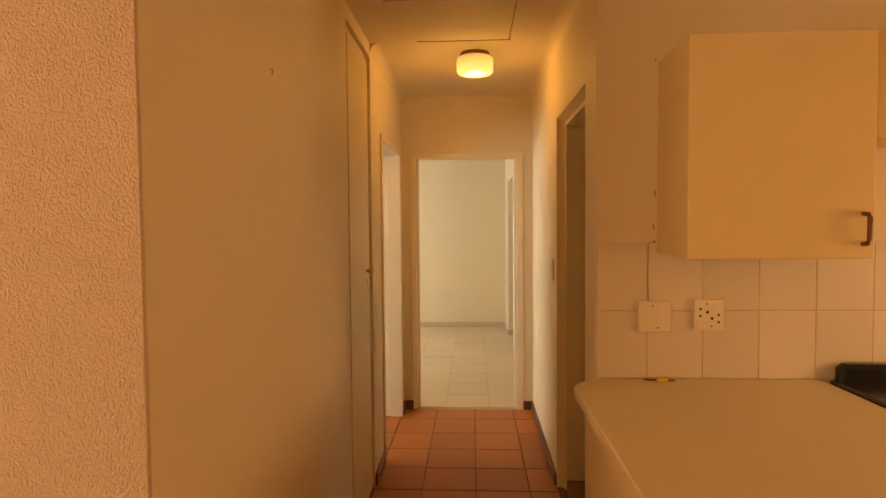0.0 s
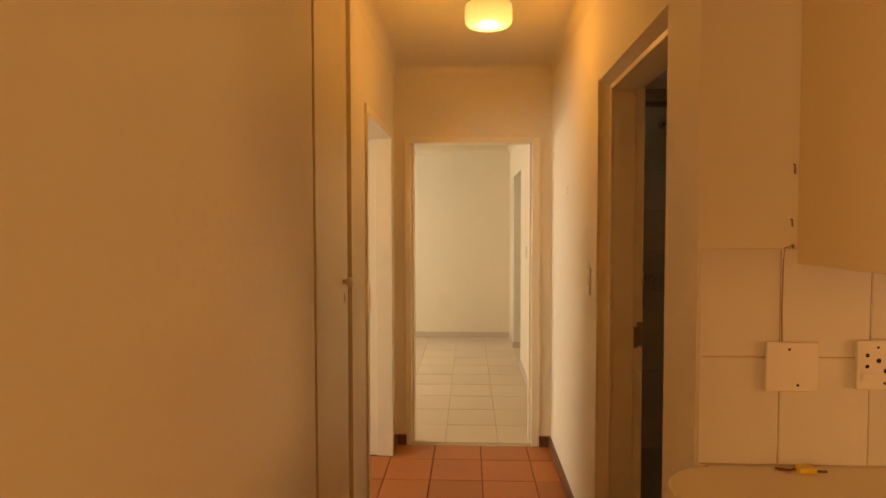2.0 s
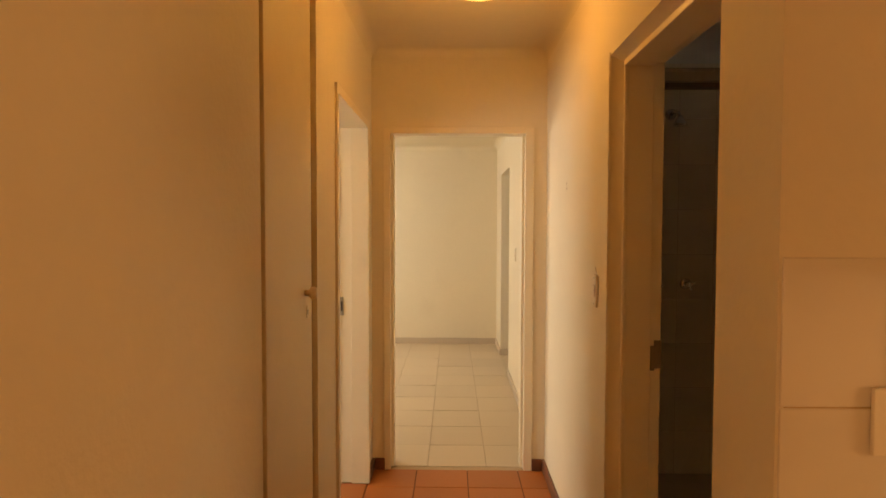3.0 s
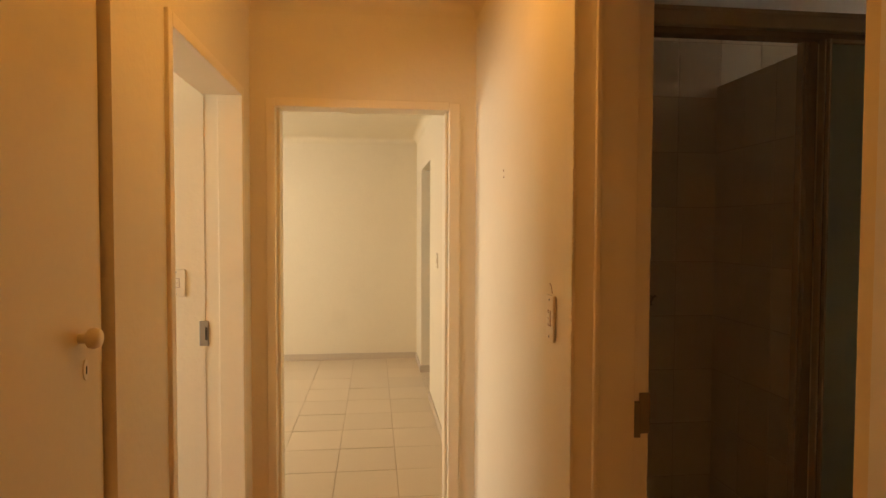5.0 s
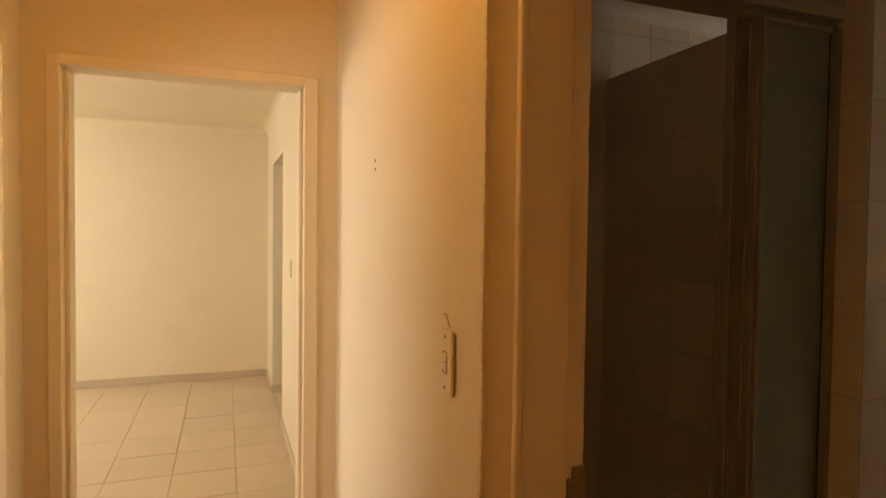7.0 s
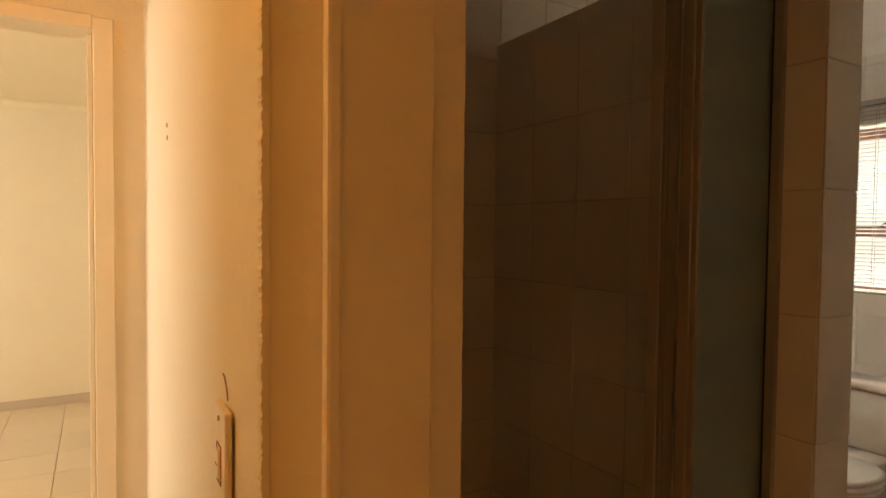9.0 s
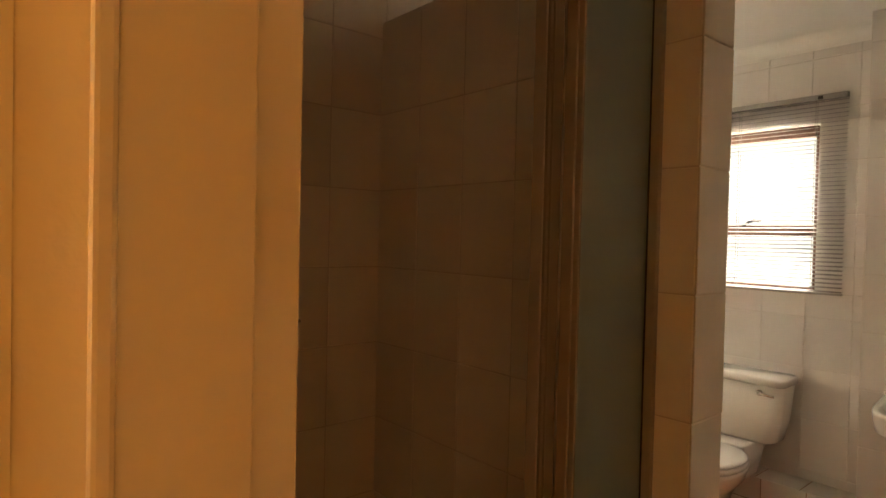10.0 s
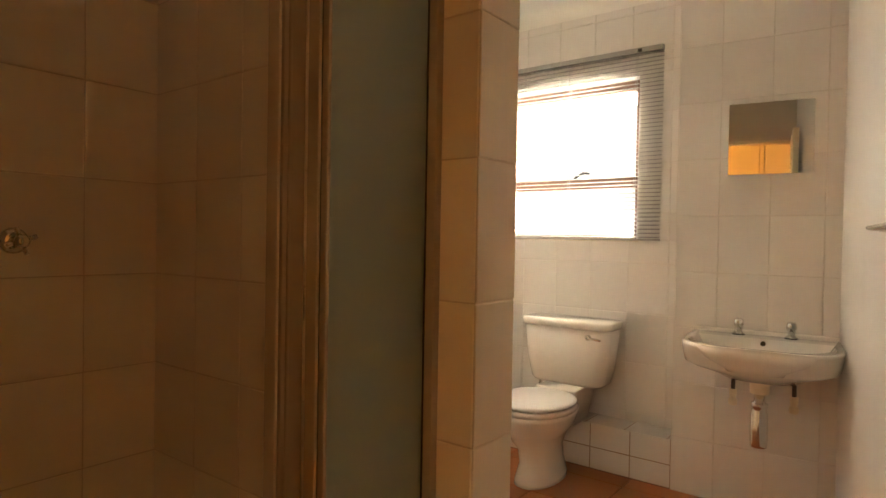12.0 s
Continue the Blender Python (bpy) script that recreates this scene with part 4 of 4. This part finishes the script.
glow_sky = structure("backdrop", boxes((7.0, 7.05, -1.5, 9.5, -2.0, 7.0)), glow("overcast_glow", (0.97, 1.0, 0.94), 0.68))

# tiled pipe boxing below the window
ledge = structure("pipe_boxing", boxes((3.692, 3.866, 3.379, 4.62, BF, 0.281)), STAIN_GROUT)

# bathroom door leaf, open against the plain wall
leaf = thing("bathroom_door", (0.850, 2.385, 0), "cream painted flush bathroom door, standing wide open", "door")
part("leaf", boxes((0, 0.76, -0.02, 0.02, 0.065, 2.03), bevel=0.003), DOOR, leaf)
leaf_handle = part("handle", tube([(0.70, 0.02, 1.03), (0.70, 0.06, 1.03), (0.60, 0.062, 1.03)], 0.009, 10), STEEL, leaf, "steel lever handle", smooth=True)
leaf.rotation_euler = (0, 0, radians(9.5))

# far room door frame
door_far = thing("door_far", (0, 0, 0), "cream painted steel door frame in the far room's side wall", "door frame")
door_far["kind"] = "structure"
part("jamb", boxes((0.632, 0.80, 5.60, 5.66, 0, 2.07), bevel=0.003), FRAME, door_far)
part("jamb", boxes((0.632, 0.80, 4.745, 4.80, 0, 2.07), bevel=0.003), FRAME, door_far)
part("head", boxes((0.632, 0.80, 4.80, 5.60, 2.03, 2.07), bevel=0.003), FRAME, door_far)
part("leaf", boxes((0.73, 0.77, 4.80, 5.60, 0.005, 2.03), bevel=0.003), DOOR, door_far, "cream painted door, shut")

# panes of the windows behind; the east one is added inside a solid wall
for nm, at, y0, y1, z0, z1 in (("window_living", -3.40, -3.3, -1.5, 0.85, 2.15), ("window_side", -3.40, 2.4, 3.8, 0.9, 2.1), ("window_far", -3.10, 5.7, 7.5, 1.0, 2.2), ("added_window_east", 2.65, 5.7, 7.1, 1.0, 2.15)):
    w_ = thing(nm, (0, 0, 0), "unseen white painted window with two clear panes", "window")
    w_["kind"] = "structure"
    ym = (y0 + y1) / 2
    part("window_frame", boxes((at, at + 0.05, y0, y0 + 0.04, z0, z1), (at, at + 0.05, y1 - 0.04, y1, z0, z1), (at, at + 0.05, ym - 0.02, ym + 0.02, z0, z1),
                               (at, at + 0.05, y0, y1, z0, z0 + 0.04), (at, at + 0.05, y0, y1, z1 - 0.04, z1)), FRAME, w_)
    for a, b in ((y0 + 0.04, ym - 0.02), (ym + 0.02, y1 - 0.04)):
        p_ = part("pane", boxes((at + 0.02, at + 0.024, a, b, z0 + 0.04, z1 - 0.04)), CLEAR, w_)
        p_.visible_shadow = False
structure("ground", boxes((-60, 60, -60, 60, -0.6, -0.3)), surface("ground_soil", (0.16, 0.14, 0.09), 0.9, grain=3, vary=0.3))

# ---- tiles, last ----
X, Y, Z = (1, 0, 0), (0, 1, 0), (0, 0, 1)
# red floor of the passage
tiles(floor, (0, 0, -0.006), X, Y, [XL, -0.1175, 0.1875, 0.4925, XR], lines_from(4.212, 0.3085, 0.95, Y_END), TERRACOTTA, gap=0.007, name="floor_tile")
tiles(floor, (0, 0, -0.006), X, Y, [-0.54, XL], [3.40, 3.595, 3.903, 4.25], TERRACOTTA, gap=0.007, name="floor_tile")
# beige floor of the far room
tiles(far_floor, (0, 0, -0.006), X, Y, lines_from(-0.055, 0.362, -2.95, 0.648), lines_from(4.865, 0.376, Y_END + 0.05, 8.34), BEIGE_TILE, gap=0.0035, name="floor_tile")
tiles(far_floor, (0, 0, -0.006), X, Y, lines_from(-0.055, 0.362, 0.648, 2.0), lines_from(4.865, 0.376, 6.72, 7.68), BEIGE_TILE, gap=0.0035, name="floor_tile")
# red floor of the bathroom
tiles(bath_floor, (0, 0, BF - 0.006), X, Y, lines_from(0.80, 0.308, 1.9, 3.69), lines_from(3.25, 0.308, 2.6, 4.6), TERRACOTTA, gap=0.006, name="floor_tile")
# kitchen splashback
tiles(kitchen_wall, (0, Y_KIT, 0), X, Z, lines_from(0.818, 0.2, 0.636, 2.6), [0.932, 1.182, 1.432], WALL_TILE)
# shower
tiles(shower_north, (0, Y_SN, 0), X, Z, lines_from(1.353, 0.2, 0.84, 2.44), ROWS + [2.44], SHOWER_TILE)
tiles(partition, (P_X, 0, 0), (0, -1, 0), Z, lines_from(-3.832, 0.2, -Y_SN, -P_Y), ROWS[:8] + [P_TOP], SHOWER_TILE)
# End face takes the yellower WALL_TILE colour, painting in warm light from the passage.
tiles(partition, (0, P_Y, 0), X, Z, [P_X - 0.0035, P_X + 0.126], ROWS[:8] + [P_TOP], WALL_TILE)
# window wall, basin wall, recess
wall_rows = [r + 0.004 for r in ROWS]
wall_cols = lines_from(-3.46, 0.2, -4.62, -3.381)
tiles(window_wall, (3.866, 0, 0), (0, -1, 0), Z, wall_cols, [r for r in wall_rows if r < W_Z0] + [W_Z0], BATH_TILE, gap=0.002)
tiles(window_wall, (3.866, 0, 0), (0, -1, 0), Z, [-4.62, -W_Y1], [W_Z0] + [r for r in wall_rows if W_Z0 + 0.02 < r < W_Z1] + [W_Z1], BATH_TILE, gap=0.002)
tiles(window_wall, (3.866, 0, 0), (0, -1, 0), Z, [-W_Y0, -3.46, -3.381], [W_Z0] + [r for r in wall_rows if W_Z0 + 0.02 < r < W_Z1] + [W_Z1], BATH_TILE, gap=0.002)
tiles(window_wall, (3.866, 0, 0), (0, -1, 0), Z, wall_cols, [W_Z1] + [r for r in wall_rows if r > W_Z1 + 0.02] + [2.44], BATH_TILE, gap=0.002)
tiles(basin_wall, (3.686, 3.379, 0), U_BASIN, Z, [0.002, 0.178, 0.374, 0.570, 0.632], [BF] + [r - 0.018 for r in ROWS[1:]] + [2.44], BATH_TILE, gap=0.002)
tiles(recess_north, (0, 4.62, 0), X, Z, lines_from(2.6, 0.2, 2.46, 3.86), ROWS + [2.44], BATH_TILE)
tiles(ledge, (3.692, 0, 0), (0, -1, 0), Z, lines_from(-3.57, 0.2, -4.6, -3.381), [BF, 0.165, 0.284], BATH_TILE, gap=0.005)
tiles(ledge, (0, 0, 0.281), X, Y, [3.686, 3.862], lines_from(3.60, 0.2, 3.381, 4.6), BATH_TILE, gap=0.005)
